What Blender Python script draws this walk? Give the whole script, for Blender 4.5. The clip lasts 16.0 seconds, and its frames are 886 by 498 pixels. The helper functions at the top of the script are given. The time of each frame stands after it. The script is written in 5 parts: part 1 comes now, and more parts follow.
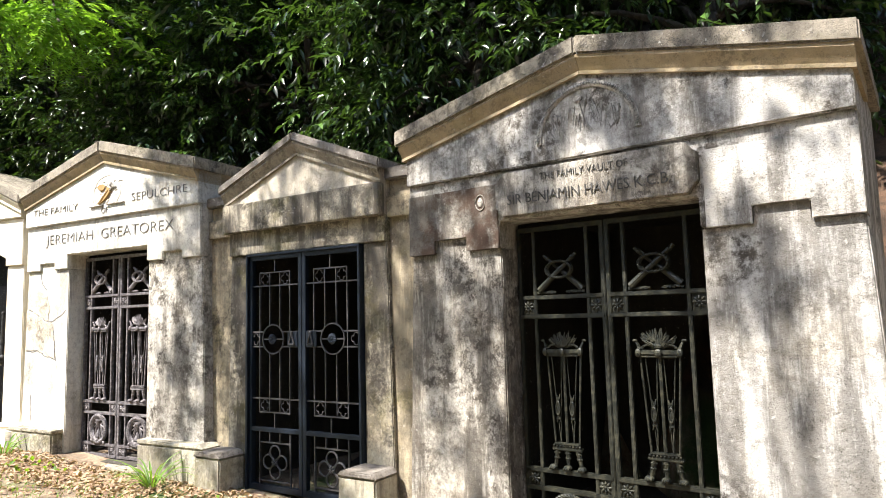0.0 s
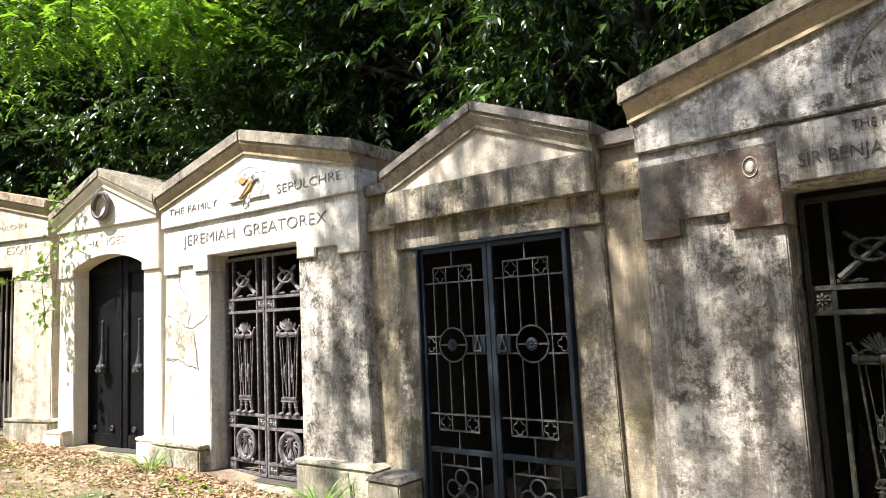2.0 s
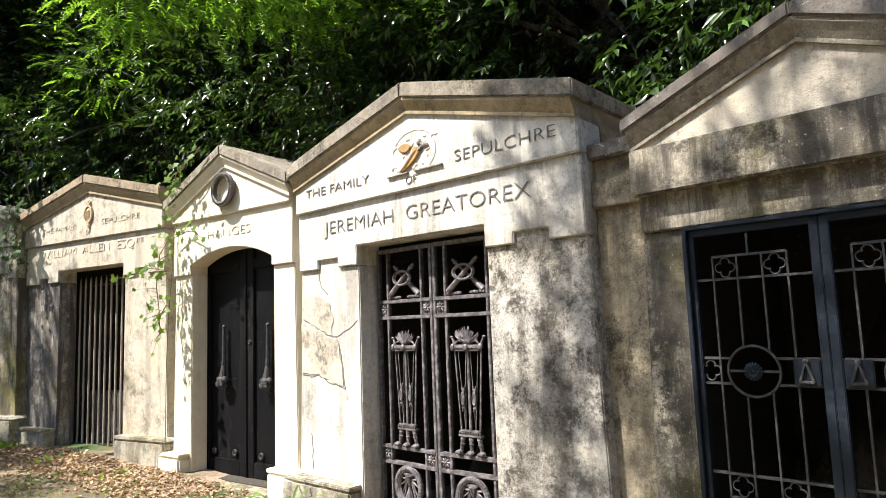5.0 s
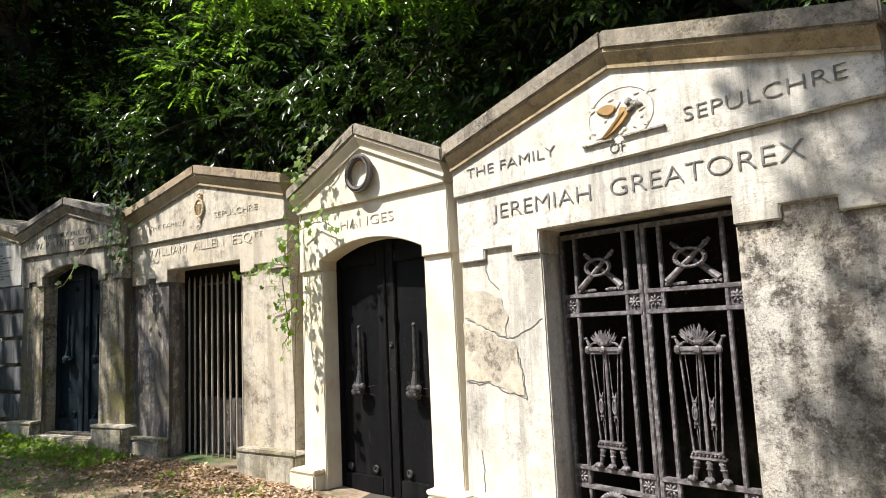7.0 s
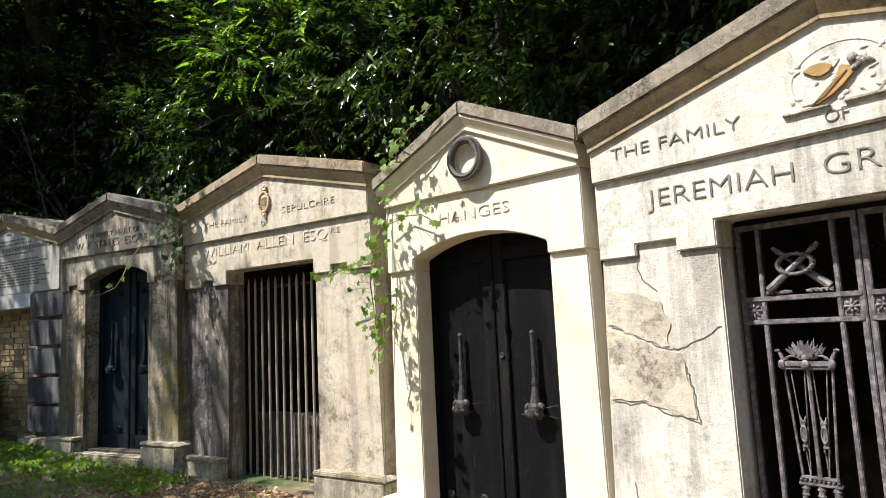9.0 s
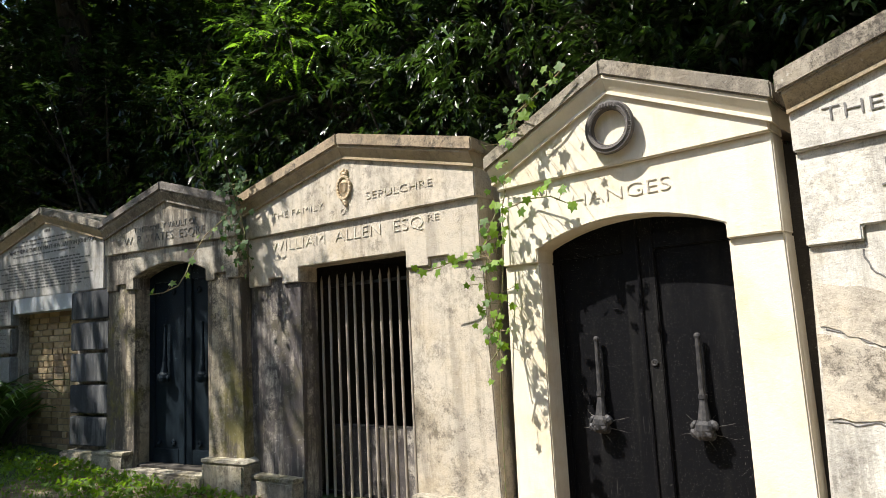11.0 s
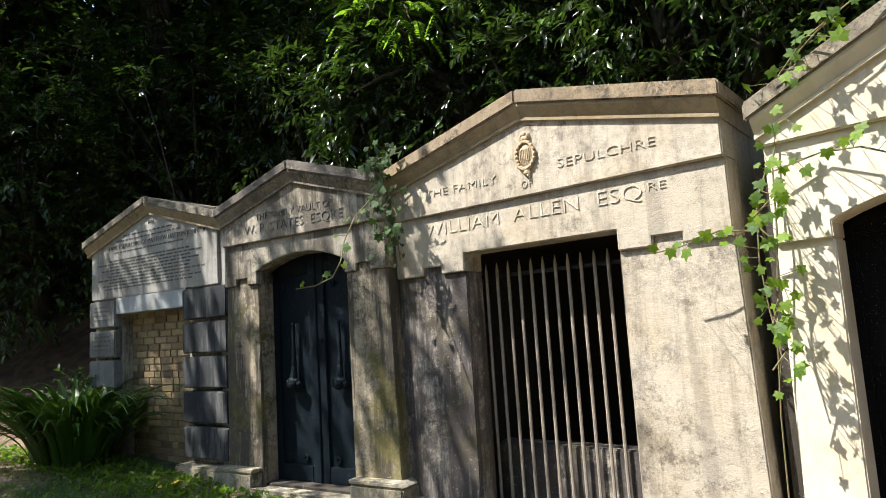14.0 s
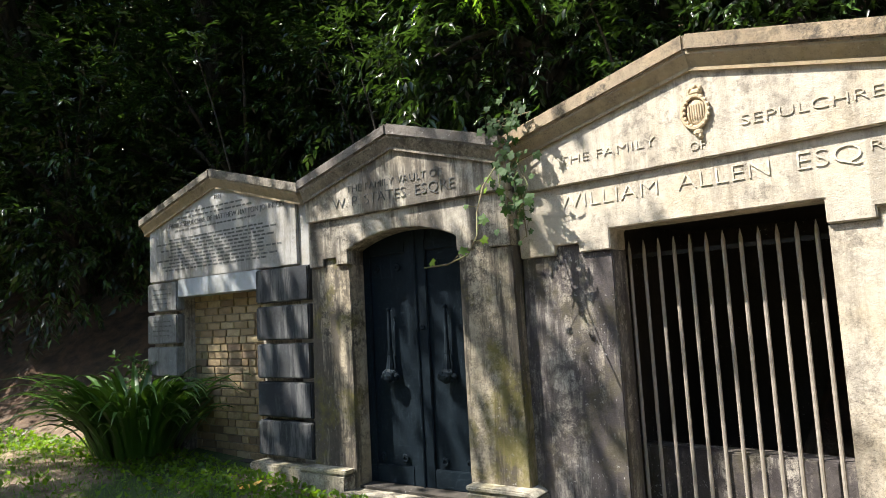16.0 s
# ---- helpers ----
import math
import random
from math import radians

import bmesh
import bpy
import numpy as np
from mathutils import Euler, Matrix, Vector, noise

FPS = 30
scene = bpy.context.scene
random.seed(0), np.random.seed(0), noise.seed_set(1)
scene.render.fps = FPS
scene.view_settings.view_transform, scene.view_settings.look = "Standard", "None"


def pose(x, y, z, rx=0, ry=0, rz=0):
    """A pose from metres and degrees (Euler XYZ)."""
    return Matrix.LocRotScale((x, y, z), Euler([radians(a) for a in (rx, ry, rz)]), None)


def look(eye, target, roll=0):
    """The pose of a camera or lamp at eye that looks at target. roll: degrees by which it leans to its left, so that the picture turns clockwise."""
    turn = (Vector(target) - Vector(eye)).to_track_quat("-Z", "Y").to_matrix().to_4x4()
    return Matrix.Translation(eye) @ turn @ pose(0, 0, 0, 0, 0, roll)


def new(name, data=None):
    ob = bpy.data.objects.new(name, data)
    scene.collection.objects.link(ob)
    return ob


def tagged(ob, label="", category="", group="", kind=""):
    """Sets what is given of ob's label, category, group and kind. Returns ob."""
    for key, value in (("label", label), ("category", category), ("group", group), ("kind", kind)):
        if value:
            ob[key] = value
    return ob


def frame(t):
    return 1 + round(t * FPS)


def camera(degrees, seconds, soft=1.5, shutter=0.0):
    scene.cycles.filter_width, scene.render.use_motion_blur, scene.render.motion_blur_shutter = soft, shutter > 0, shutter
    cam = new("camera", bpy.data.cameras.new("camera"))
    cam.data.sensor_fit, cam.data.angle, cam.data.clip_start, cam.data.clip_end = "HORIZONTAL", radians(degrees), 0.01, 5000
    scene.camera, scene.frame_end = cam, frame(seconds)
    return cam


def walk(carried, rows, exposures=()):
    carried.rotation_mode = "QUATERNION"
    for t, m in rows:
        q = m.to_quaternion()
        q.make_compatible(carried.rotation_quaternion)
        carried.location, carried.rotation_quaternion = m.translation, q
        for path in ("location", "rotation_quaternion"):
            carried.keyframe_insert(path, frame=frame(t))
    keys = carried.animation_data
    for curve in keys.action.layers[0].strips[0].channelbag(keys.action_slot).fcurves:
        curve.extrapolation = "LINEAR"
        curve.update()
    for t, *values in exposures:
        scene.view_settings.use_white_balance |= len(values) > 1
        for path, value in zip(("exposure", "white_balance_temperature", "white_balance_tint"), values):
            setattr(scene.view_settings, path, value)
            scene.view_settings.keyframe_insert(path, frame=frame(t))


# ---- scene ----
cam = camera(68.2, 16.0, 0.6, 0.0)
METRES, EYE, TILT, LEAN, TURN = 8.8, 1.4, 0.0, 0.0, 0.0
ROWS = [
    (0.0, 0.0, 0.0, 0.0, 0.16, 5.86, 1.57),
    (0.5, -0.0242, 0.016, 0.0, 1.21, 5.91, 2.21),
    (1.0, -0.0554, 0.034, 0.0025, 2.95, 6.02, 2.6),
    (1.5, -0.0817, 0.0598, 0.0021, 5.03, 5.91, 2.73),
    (2.0, -0.1048, 0.0907, 0.0054, 6.85, 5.94, 2.68),
    (2.5, -0.1282, 0.1207, 0.0079, 8.43, 5.98, 2.59),
    (3.0, -0.1479, 0.1456, 0.0096, 9.86, 6.12, 2.52),
    (3.5, -0.168, 0.1728, 0.0128, 11.06, 6.34, 2.49),
    (6.0, -0.2982, 0.2587, 0.0157, 15.24, 6.49, 2.25),
    (6.5, -0.3329, 0.2707, 0.0181, 16.44, 6.55, 2.56),
    (7.0, -0.3637, 0.288, 0.0183, 17.69, 6.6, 2.68),
    (7.5, -0.3912, 0.302, 0.0215, 18.31, 6.67, 2.89),
    (8.0, -0.4207, 0.3139, 0.0231, 18.33, 6.74, 2.94),
    (8.5, -0.4468, 0.3247, 0.0241, 18.22, 6.92, 2.79),
    (11.0, -0.5839, 0.3898, 0.0311, 19.29, 7.11, 2.94),
    (11.5, -0.608, 0.3985, 0.0322, 19.52, 7.02, 3.19),
    (12.0, -0.6384, 0.4052, 0.0337, 19.81, 6.93, 3.36),
    (12.5, -0.6619, 0.4152, 0.0342, 20.62, 6.96, 3.38),
    (13.0, -0.6833, 0.431, 0.0373, 21.79, 7.08, 3.28),
    (13.5, -0.7052, 0.4401, 0.0384, 22.74, 7.14, 3.43),
    (14.0, -0.7338, 0.449, 0.0403, 23.39, 6.91, 3.55),
    (14.5, -0.7586, 0.4573, 0.0405, 23.81, 6.76, 3.47),
    (15.0, -0.7871, 0.4719, 0.0432, 24.39, 6.65, 3.34),
    (15.5, -0.8146, 0.4778, 0.0439, 24.44, 6.33, 3.33),
    (16.0, -0.8482, 0.4798, 0.0451, 24.44, 5.85, 3.07),
]
walk(cam, [(t, pose(0, 0, EYE, TILT, LEAN, TURN) @ pose(METRES * x, METRES * y, METRES * z, 90 + pitch, roll, yaw)) for t, x, y, z, yaw, pitch, roll in ROWS],
     [(0.0, 1.85), (3.7, 1.72), (6.0, 1.35), (8.0, 1.22), (12.0, 1.15), (14.0, 1.3), (16.0, 1.6)])

# ---- light ----
SUN_TO = Vector((-1.03, -0.66, 1.85)).normalized()
sky_world = bpy.data.worlds.new("sky")
scene.world = sky_world
sky_world.use_nodes = True
wn = sky_world.node_tree
sky = wn.nodes.new("ShaderNodeTexSky")
sky.sky_type = "NISHITA"
sky.sun_disc = False
sky.sun_elevation = math.asin(SUN_TO.z)
sky.sun_rotation = math.atan2(SUN_TO.x, SUN_TO.y)
wn.links.new(sky.outputs[0], wn.nodes["Background"].inputs[0])
wn.nodes["Background"].inputs[1].default_value = 0.14
sun_data = bpy.data.lights.new("sun", "SUN")
sun_data.energy, sun_data.angle, sun_data.color = 5.0, radians(0.5), (1.0, 0.945, 0.87)
sun = new("sun", sun_data)
sun.matrix_world = look(SUN_TO * 40, (0, 0, 0))

# ---- materials ----


class Mat:
    """A node material with short ways to add nodes."""

    def __init__(self, name, rough=0.8, metal=0.0):
        self.mat = bpy.data.materials.new(name)
        self.mat.use_nodes = True
        self.t = self.mat.node_tree
        self.b = self.t.nodes["Principled BSDF"]
        self.b.inputs["Roughness"].default_value = rough
        self.b.inputs["Metallic"].default_value = metal
        self.co = self.t.nodes.new("ShaderNodeTexCoord")

    def link(self, a, b):
        self.t.links.new(a, b)

    def coords(self, scale=(1, 1, 1), rnd=True):
        m = self.t.nodes.new("ShaderNodeMapping")
        m.inputs["Scale"].default_value = scale
        self.link(self.co.outputs["Object"], m.inputs["Vector"])
        if rnd:
            oi = self.t.nodes.new("ShaderNodeObjectInfo")
            mul = self.t.nodes.new("ShaderNodeMath")
            mul.operation = "MULTIPLY"
            mul.inputs[1].default_value = 37.0
            self.link(oi.outputs["Random"], mul.inputs[0])
            self.link(mul.outputs[0], m.inputs["Location"])
        return m.outputs[0]

    def noise(self, scale, detail=6, rough=0.6, stretch=(1, 1, 1), lo=0.4, hi=0.6, rnd=True):
        """Noise brought to 0..1 between lo and hi."""
        n = self.t.nodes.new("ShaderNodeTexNoise")
        n.inputs["Scale"].default_value = scale
        n.inputs["Detail"].default_value = detail
        n.inputs["Roughness"].default_value = rough
        self.link(self.coords(stretch, rnd), n.inputs["Vector"])
        r = self.t.nodes.new("ShaderNodeMapRange")
        r.inputs[1].default_value, r.inputs[2].default_value = lo, hi
        self.link(n.outputs[0], r.inputs[0])
        return r.outputs[0]

    def times(self, a, k):
        m = self.t.nodes.new("ShaderNodeMath")
        m.operation = "MULTIPLY"
        self.link(a, m.inputs[0])
        if isinstance(k, float):
            m.inputs[1].default_value = k
        else:
            self.link(k, m.inputs[1])
        return m.outputs[0]

    def mix(self, fac, a, b):
        m = self.t.nodes.new("ShaderNodeMix")
        m.data_type = "RGBA"
        for v, i in ((fac, 0), (a, 6), (b, 7)):
            if isinstance(v, tuple):
                m.inputs[i].default_value = (*v, 1) if len(v) == 3 else v
            elif isinstance(v, float):
                m.inputs[i].default_value = v
            else:
                self.link(v, m.inputs[i])
        return m.outputs[2]

    def random(self, low, high):
        oi = self.t.nodes.new("ShaderNodeObjectInfo")
        r = self.t.nodes.new("ShaderNodeMapRange")
        r.inputs[3].default_value, r.inputs[4].default_value = low, high
        self.link(oi.outputs["Random"], r.inputs[0])
        return r.outputs[0]

    def island(self):
        g = self.t.nodes.new("ShaderNodeNewGeometry")
        return g.outputs["Random Per Island"]

    def colour(self, c):
        if isinstance(c, tuple):
            self.b.inputs["Base Color"].default_value = (*c, 1)
        else:
            self.link(c, self.b.inputs["Base Color"])

    def rough(self, lo, hi, fac):
        r = self.t.nodes.new("ShaderNodeMapRange")
        r.inputs[3].default_value, r.inputs[4].default_value = lo, hi
        self.link(fac, r.inputs[0])
        self.link(r.outputs[0], self.b.inputs["Roughness"])

    def bump(self, h, strength=0.3, dist=0.01):
        b = self.t.nodes.new("ShaderNodeBump")
        b.inputs["Strength"].default_value, b.inputs["Distance"].default_value = strength, dist
        self.link(h, b.inputs["Height"])
        old = self.b.inputs["Normal"].links
        if old:
            self.link(old[0].from_socket, b.inputs["Normal"])
        self.link(b.outputs[0], self.b.inputs["Normal"])


def stone(name, base, dirt=(0.055, 0.046, 0.036), soot=0.6, streak=0.5, rust=0.0, moss=0.0, pale=0.3, patch=0.4, dark=0.0):
    """Weathered limestone or stucco: blotches, rain streaks, lichen, chipped patches, pits."""
    m = Mat(name, 0.9)
    c = m.mix(m.noise(1.1, 10, 0.7, lo=0.38, hi=0.64), base, tuple(min(0.82, v * (1 + pale)) for v in base))
    warm = tuple(v * k for v, k in zip(base, (0.78, 0.68, 0.5)))
    c = m.mix(m.times(m.noise(2.2, 8, 0.7, lo=0.48, hi=0.66), 0.55), c, warm)
    if patch:
        c = m.mix(m.times(m.noise(1.5, 12, 0.62, lo=0.53, hi=0.56), patch), c, tuple(v * 0.72 for v in base))
    run = m.noise(1.7, 10, 0.75, (2.8, 2.8, 0.3), lo=0.5 - 0.07 * dark, hi=0.585 - 0.07 * dark)
    c = m.mix(m.times(run, streak), c, dirt)
    c = m.mix(m.times(m.times(m.noise(8, 12, 0.85, lo=0.5 - 0.06 * dark, hi=0.59 - 0.06 * dark), m.noise(1.2, 4, 0.6, lo=0.42 - 0.06 * dark, hi=0.6 - 0.06 * dark)), min(1.0, soot * 1.3)), c, dirt)
    mottle = m.noise(24, 12, 0.85, lo=0.47 - 0.04 * dark, hi=0.58 - 0.04 * dark)
    c = m.mix(m.times(m.times(mottle, m.noise(1.6, 6, 0.7, lo=0.36 - 0.05 * dark, hi=0.6 - 0.05 * dark)), min(0.85, soot * 0.75)), c, tuple(v * 1.8 for v in dirt))
    spots = m.noise(75, 9, 0.85, lo=0.52, hi=0.62)
    c = m.mix(m.times(m.times(spots, m.noise(2.0, 8, 0.7, lo=0.5 - 0.05 * dark, hi=0.6 - 0.05 * dark)), min(0.9, soot)), c, (0.03, 0.028, 0.025))
    pits = m.noise(150, 3, 0.7, lo=0.585, hi=0.625)
    c = m.mix(m.times(m.times(pits, m.noise(3.0, 8, 0.75, lo=0.44 - 0.05 * dark, hi=0.58 - 0.05 * dark)), min(0.9, soot)), c, (0.04, 0.035, 0.03))
    flecks = m.noise(38, 4, 0.7, lo=0.63, hi=0.67)
    c = m.mix(m.times(m.times(flecks, m.noise(1.9, 5, 0.6, lo=0.42, hi=0.58)), min(0.7, soot * 0.8)), c, (0.62, 0.6, 0.55))
    if rust:
        c = m.mix(m.times(m.noise(2.2, 9, 0.75, lo=0.54 - 0.12 * rust, hi=0.62 - 0.12 * rust), rust), c, (0.06, 0.03, 0.017))
    if moss:
        c = m.mix(m.times(m.noise(2.4, 9, 0.7, lo=0.52, hi=0.62), moss), c, (0.16, 0.14, 0.03))
    m.colour(c)
    m.bump(m.noise(90, 6, 0.8, lo=0.3, hi=0.7), 0.3 + 0.4 * min(1.0, soot), 0.004)
    m.bump(m.noise(8, 12, 0.75, lo=0.3, hi=0.7), 0.2 + 0.3 * min(1.0, soot), 0.007)
    return m.mat


STONE_HAWK = stone("stone_grey_white", (0.47, 0.455, 0.43), soot=0.8, streak=0.6, patch=0.5, dark=0.3)
STONE_HAWK_STAINED = stone("stone_grey_white_stained", (0.46, 0.43, 0.38), soot=0.85, streak=0.75, rust=0.12, dark=0.5)
STONE_RUSTY = stone("stone_rust_stained", (0.36, 0.33, 0.285), soot=1.0, streak=0.7, rust=0.85, dark=0.8)
STONE_TAN = stone("stone_tan", (0.43, 0.385, 0.3), soot=0.9, streak=0.8, moss=0.3, dark=0.7)
STONE_LINK = stone("stone_brown_tan", (0.4, 0.335, 0.23), soot=0.8, streak=0.45, moss=0.3, dark=0.3)
STONE_CREAM = stone("stone_cream", (0.56, 0.535, 0.48), soot=0.45, streak=0.35, patch=0.35)
STONE_CREAM_DARK = stone("stone_cream_blackened", (0.52, 0.49, 0.44), soot=0.85, streak=0.5, dark=0.4)
STONE_PAINT = stone("stone_painted_cream", (0.68, 0.62, 0.5), soot=0.04, streak=0.1, pale=0.08, patch=0.0)
STONE_SAND = stone("stone_sand", (0.5, 0.445, 0.36), soot=0.5, streak=0.3, patch=0.3)
STONE_SAND_DARK = stone("stone_sand_streaked", (0.44, 0.4, 0.34), dirt=(0.05, 0.042, 0.042), soot=0.8, streak=0.9, moss=0.2, dark=1.0)
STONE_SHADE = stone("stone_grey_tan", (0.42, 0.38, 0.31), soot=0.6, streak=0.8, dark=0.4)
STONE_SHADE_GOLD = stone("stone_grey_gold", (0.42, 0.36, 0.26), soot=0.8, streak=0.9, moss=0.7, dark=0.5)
STONE_TABLET = stone("stone_tablet_grey", (0.33, 0.325, 0.31), soot=0.3, streak=0.4, patch=0.2)
QUOIN_GREY = stone("stone_grey_quoin", (0.2, 0.205, 0.2), soot=0.5, streak=0.6)
COPING = stone("stone_coping", (0.3, 0.265, 0.21), soot=0.9, streak=0.3, moss=0.12, dark=0.4)
COPING_OCHRE = stone("stone_coping_brown", (0.34, 0.265, 0.175), soot=0.7, streak=0.2, dark=0.2)
COPING_DARK = stone("stone_coping_dark", (0.2, 0.18, 0.16), soot=0.9, streak=0.3, dark=0.3)
COPING_GOLD = stone("stone_coping_ochre", (0.36, 0.285, 0.18), soot=0.5, streak=0.2, moss=0.2)
PLINTH = stone("stone_plinth", (0.42, 0.385, 0.3), soot=0.7, streak=0.5, moss=0.35, dark=0.4)
GRANITE = stone("stone_black_quoin", (0.018, 0.021, 0.025), dirt=(0.17, 0.17, 0.165), soot=0.1, streak=0.6, pale=0.6, patch=0.0)
LINTEL_GREY = stone("lintel_grey_paint", (0.4, 0.43, 0.46), soot=0.1, streak=0.1, pale=0.1, patch=0.0)
# Chamber plaster, near black: the unlit interior's shade is put into its colour.
INNER_SHADE = stone("chamber_shade", (0.03, 0.026, 0.02), soot=0.5, streak=0.6)


def iron(name, base, wear, rough=0.45, amount=0.5):
    m = Mat(name, rough, 0.35)
    w = m.noise(28, 6, 0.7, lo=0.45, hi=0.65)
    m.colour(m.mix(m.times(w, amount), base, wear))
    m.rough(rough, rough + 0.25, w)
    m.bump(m.noise(90, 4, 0.6, lo=0.3, hi=0.7), 0.25, 0.002)
    return m.mat


IRON_BLACK = iron("iron_black", (0.012, 0.012, 0.014), (0.06, 0.055, 0.05), 0.35)
IRON_BLUE = iron("iron_blue_black", (0.008, 0.014, 0.025), (0.022, 0.028, 0.038), 0.42)
IRON_GREY = iron("iron_worn_grey", (0.09, 0.08, 0.085), (0.3, 0.28, 0.285), 0.5, 0.75)
IRON_GREEN = iron("iron_green_black", (0.012, 0.014, 0.012), (0.12, 0.11, 0.06), 0.45, 0.3)
IRON_BROWN = iron("iron_brown_bar", (0.34, 0.3, 0.25), (0.5, 0.44, 0.36), 0.5, 0.6)


def old_door(name, base, dust):
    """Old dark door paint: dull gloss, dust runs, pale specks and scratches."""
    m = Mat(name, 0.45, 0.0)
    run = m.noise(2.2, 8, 0.7, (3, 3, 0.35), lo=0.5, hi=0.7)
    c = m.mix(m.times(run, 0.5), base, dust)
    c = m.mix(m.times(m.noise(130, 3, 0.6, lo=0.645, hi=0.69), 0.8), c, tuple(min(0.5, v * 8) for v in dust))
    c = m.mix(m.times(m.noise(60, 3, 0.6, (1, 1, 0.06), lo=0.68, hi=0.74), 0.5), c, tuple(v * 3 for v in dust))
    m.colour(c)
    m.rough(0.5, 0.75, run)
    m.b.inputs["Specular IOR Level"].default_value = 0.06
    m.bump(m.noise(60, 5, 0.7, lo=0.3, hi=0.7), 0.3, 0.002)
    return m.mat


DOOR_BLACK = old_door("door_black_paint", (0.005, 0.005, 0.006), (0.022, 0.021, 0.019))
DOOR_BLUE = old_door("door_blue_black_paint", (0.008, 0.013, 0.018), (0.022, 0.031, 0.036))


def letter_mat(name, base):
    m = Mat(name, 0.9)
    m.colour(m.mix(m.noise(25, 4, 0.6, lo=0.4, hi=0.65), base, tuple(min(0.6, v * 1.5 + 0.05) for v in base)))
    return m.mat


LETTER_BLACK = letter_mat("letter_black", (0.03, 0.028, 0.025))
LETTER_STONE = letter_mat("letter_worn", (0.4, 0.35, 0.28))
LETTER_FADED = letter_mat("letter_faded", (0.1, 0.095, 0.09))
LETTER_GREY = letter_mat("letter_grey", (0.07, 0.07, 0.065))

# ---- mesh helpers ----


def part(name, bm, material, parent, label="", smooth=False):
    """Links a bmesh as one mesh object under a thing or under a part."""
    bmesh.ops.recalc_face_normals(bm, faces=bm.faces[:])
    me = bpy.data.meshes.new(name)
    bm.to_mesh(me)
    bm.free()
    me.materials.append(material)
    if smooth:
        me.polygons.foreach_set("use_smooth", [True] * len(me.polygons))
    ob = new(name, me)
    ob.parent = parent
    return tagged(ob, label=label)


def prism(pts, y0, y1, bevel=0.006, bm=None):
    """A polygon in (x, z), run from y0 to y1, its edges softened."""
    one = bmesh.new()
    f = [one.verts.new((x, y0, z)) for x, z in pts]
    b = [one.verts.new((x, y1, z)) for x, z in pts]
    n = len(pts)
    one.faces.new(f)
    one.faces.new(b[::-1])
    for i in range(n):
        one.faces.new((f[i], b[i], b[(i + 1) % n], f[(i + 1) % n]))
    bmesh.ops.recalc_face_normals(one, faces=one.faces[:])
    if bevel:
        bmesh.ops.bevel(one, geom=one.edges[:], offset=bevel, segments=2, affect="EDGES", clamp_overlap=True)
    if bm is None:
        return one
    return merge(bm, one)


def merge(bm, one):
    me = bpy.data.meshes.new("tmp")
    one.to_mesh(me)
    one.free()
    bm.from_mesh(me)
    bpy.data.meshes.remove(me)
    return bm


def box(x0, x1, y0, y1, z0, z1, bevel=0.006, bm=None):
    return prism([(x0, z0), (x1, z0), (x1, z1), (x0, z1)], y0, y1, bevel, bm)


def rod(a, b, r, r2=None, seg=8, bm=None):
    """A round bar from a to b."""
    bm = bm or bmesh.new()
    a, b = Vector(a), Vector(b)
    q = (b - a).to_track_quat("Z", "Y").to_matrix().to_4x4()
    m = Matrix.Translation((a + b) / 2) @ q
    bmesh.ops.create_cone(bm, cap_ends=True, segments=seg, radius1=r, radius2=r if r2 is None else r2, depth=(b - a).length, matrix=m)
    return bm


def blob(c, r, bm=None, seg=8, m=None):
    bm = bm or bmesh.new()
    mat = Matrix.Translation(c) @ (m or Matrix.Identity(4)) @ Matrix.Diagonal((*r, 1))
    bmesh.ops.create_uvsphere(bm, u_segments=seg, v_segments=max(5, seg - 2), radius=1, matrix=mat)
    return bm


def ring(c, R, r, bm=None, seg=24, sec=6, sx=1.0, sz=1.0, start=0.0, end=math.tau):
    """A torus, or a piece of one, standing in the (x, z) plane."""
    bm = bm or bmesh.new()
    full = end - start > math.tau - 0.01
    n = seg if full else seg + 1
    loops = []
    for i in range(n):
        a = start + (end - start) * i / seg
        loops.append([bm.verts.new((c[0] + sx * math.cos(a) * (R + r * math.cos(b)), c[1] + r * math.sin(b), c[2] + sz * math.sin(a) * (R + r * math.cos(b))))
                      for b in [math.tau * j / sec for j in range(sec)]])
    for i in range(n if full else n - 1):
        p, q = loops[i], loops[(i + 1) % n]
        for j in range(sec):
            bm.faces.new((p[j], q[j], q[(j + 1) % sec], p[(j + 1) % sec]))
    return bm


def thing(name, m, label, category, group="", kind=""):
    ob = new(name)
    ob.empty_display_size = 0.2
    ob.matrix_world = m
    return tagged(ob, label, category, group, kind)


def lettering(text, x, z, y, height, parent, material, spacing=1.0, label="", width=None, lean=0.0, thin=0.027):
    """Words cut into the stone, centred on x, with the base line at z."""
    cu = bpy.data.curves.new("inscription", "FONT")
    cu.body, cu.size, cu.align_x, cu.extrude, cu.space_character = text, height / 0.70, "CENTER", 0.002, spacing
    cu.resolution_u, cu.offset = 3, -thin * height
    ob = bpy.data.objects.new("inscription", cu)
    scene.collection.objects.link(ob)
    dg = bpy.context.evaluated_depsgraph_get()
    me = bpy.data.meshes.new_from_object(ob.evaluated_get(dg))
    bpy.data.objects.remove(ob)
    bpy.data.curves.remove(cu)
    k = 1.0
    if width:
        xs = [v.co.x for v in me.vertices]
        k = width / (max(xs) - min(xs))
    me.transform(pose(x, y, z, 90, lean, 0) @ Matrix.Diagonal((k, 1, 1, 1)))
    me.materials.clear()
    me.materials.append(material)
    t = new("inscription", me)
    t.parent = parent
    return tagged(t, label=label, kind="stuff")


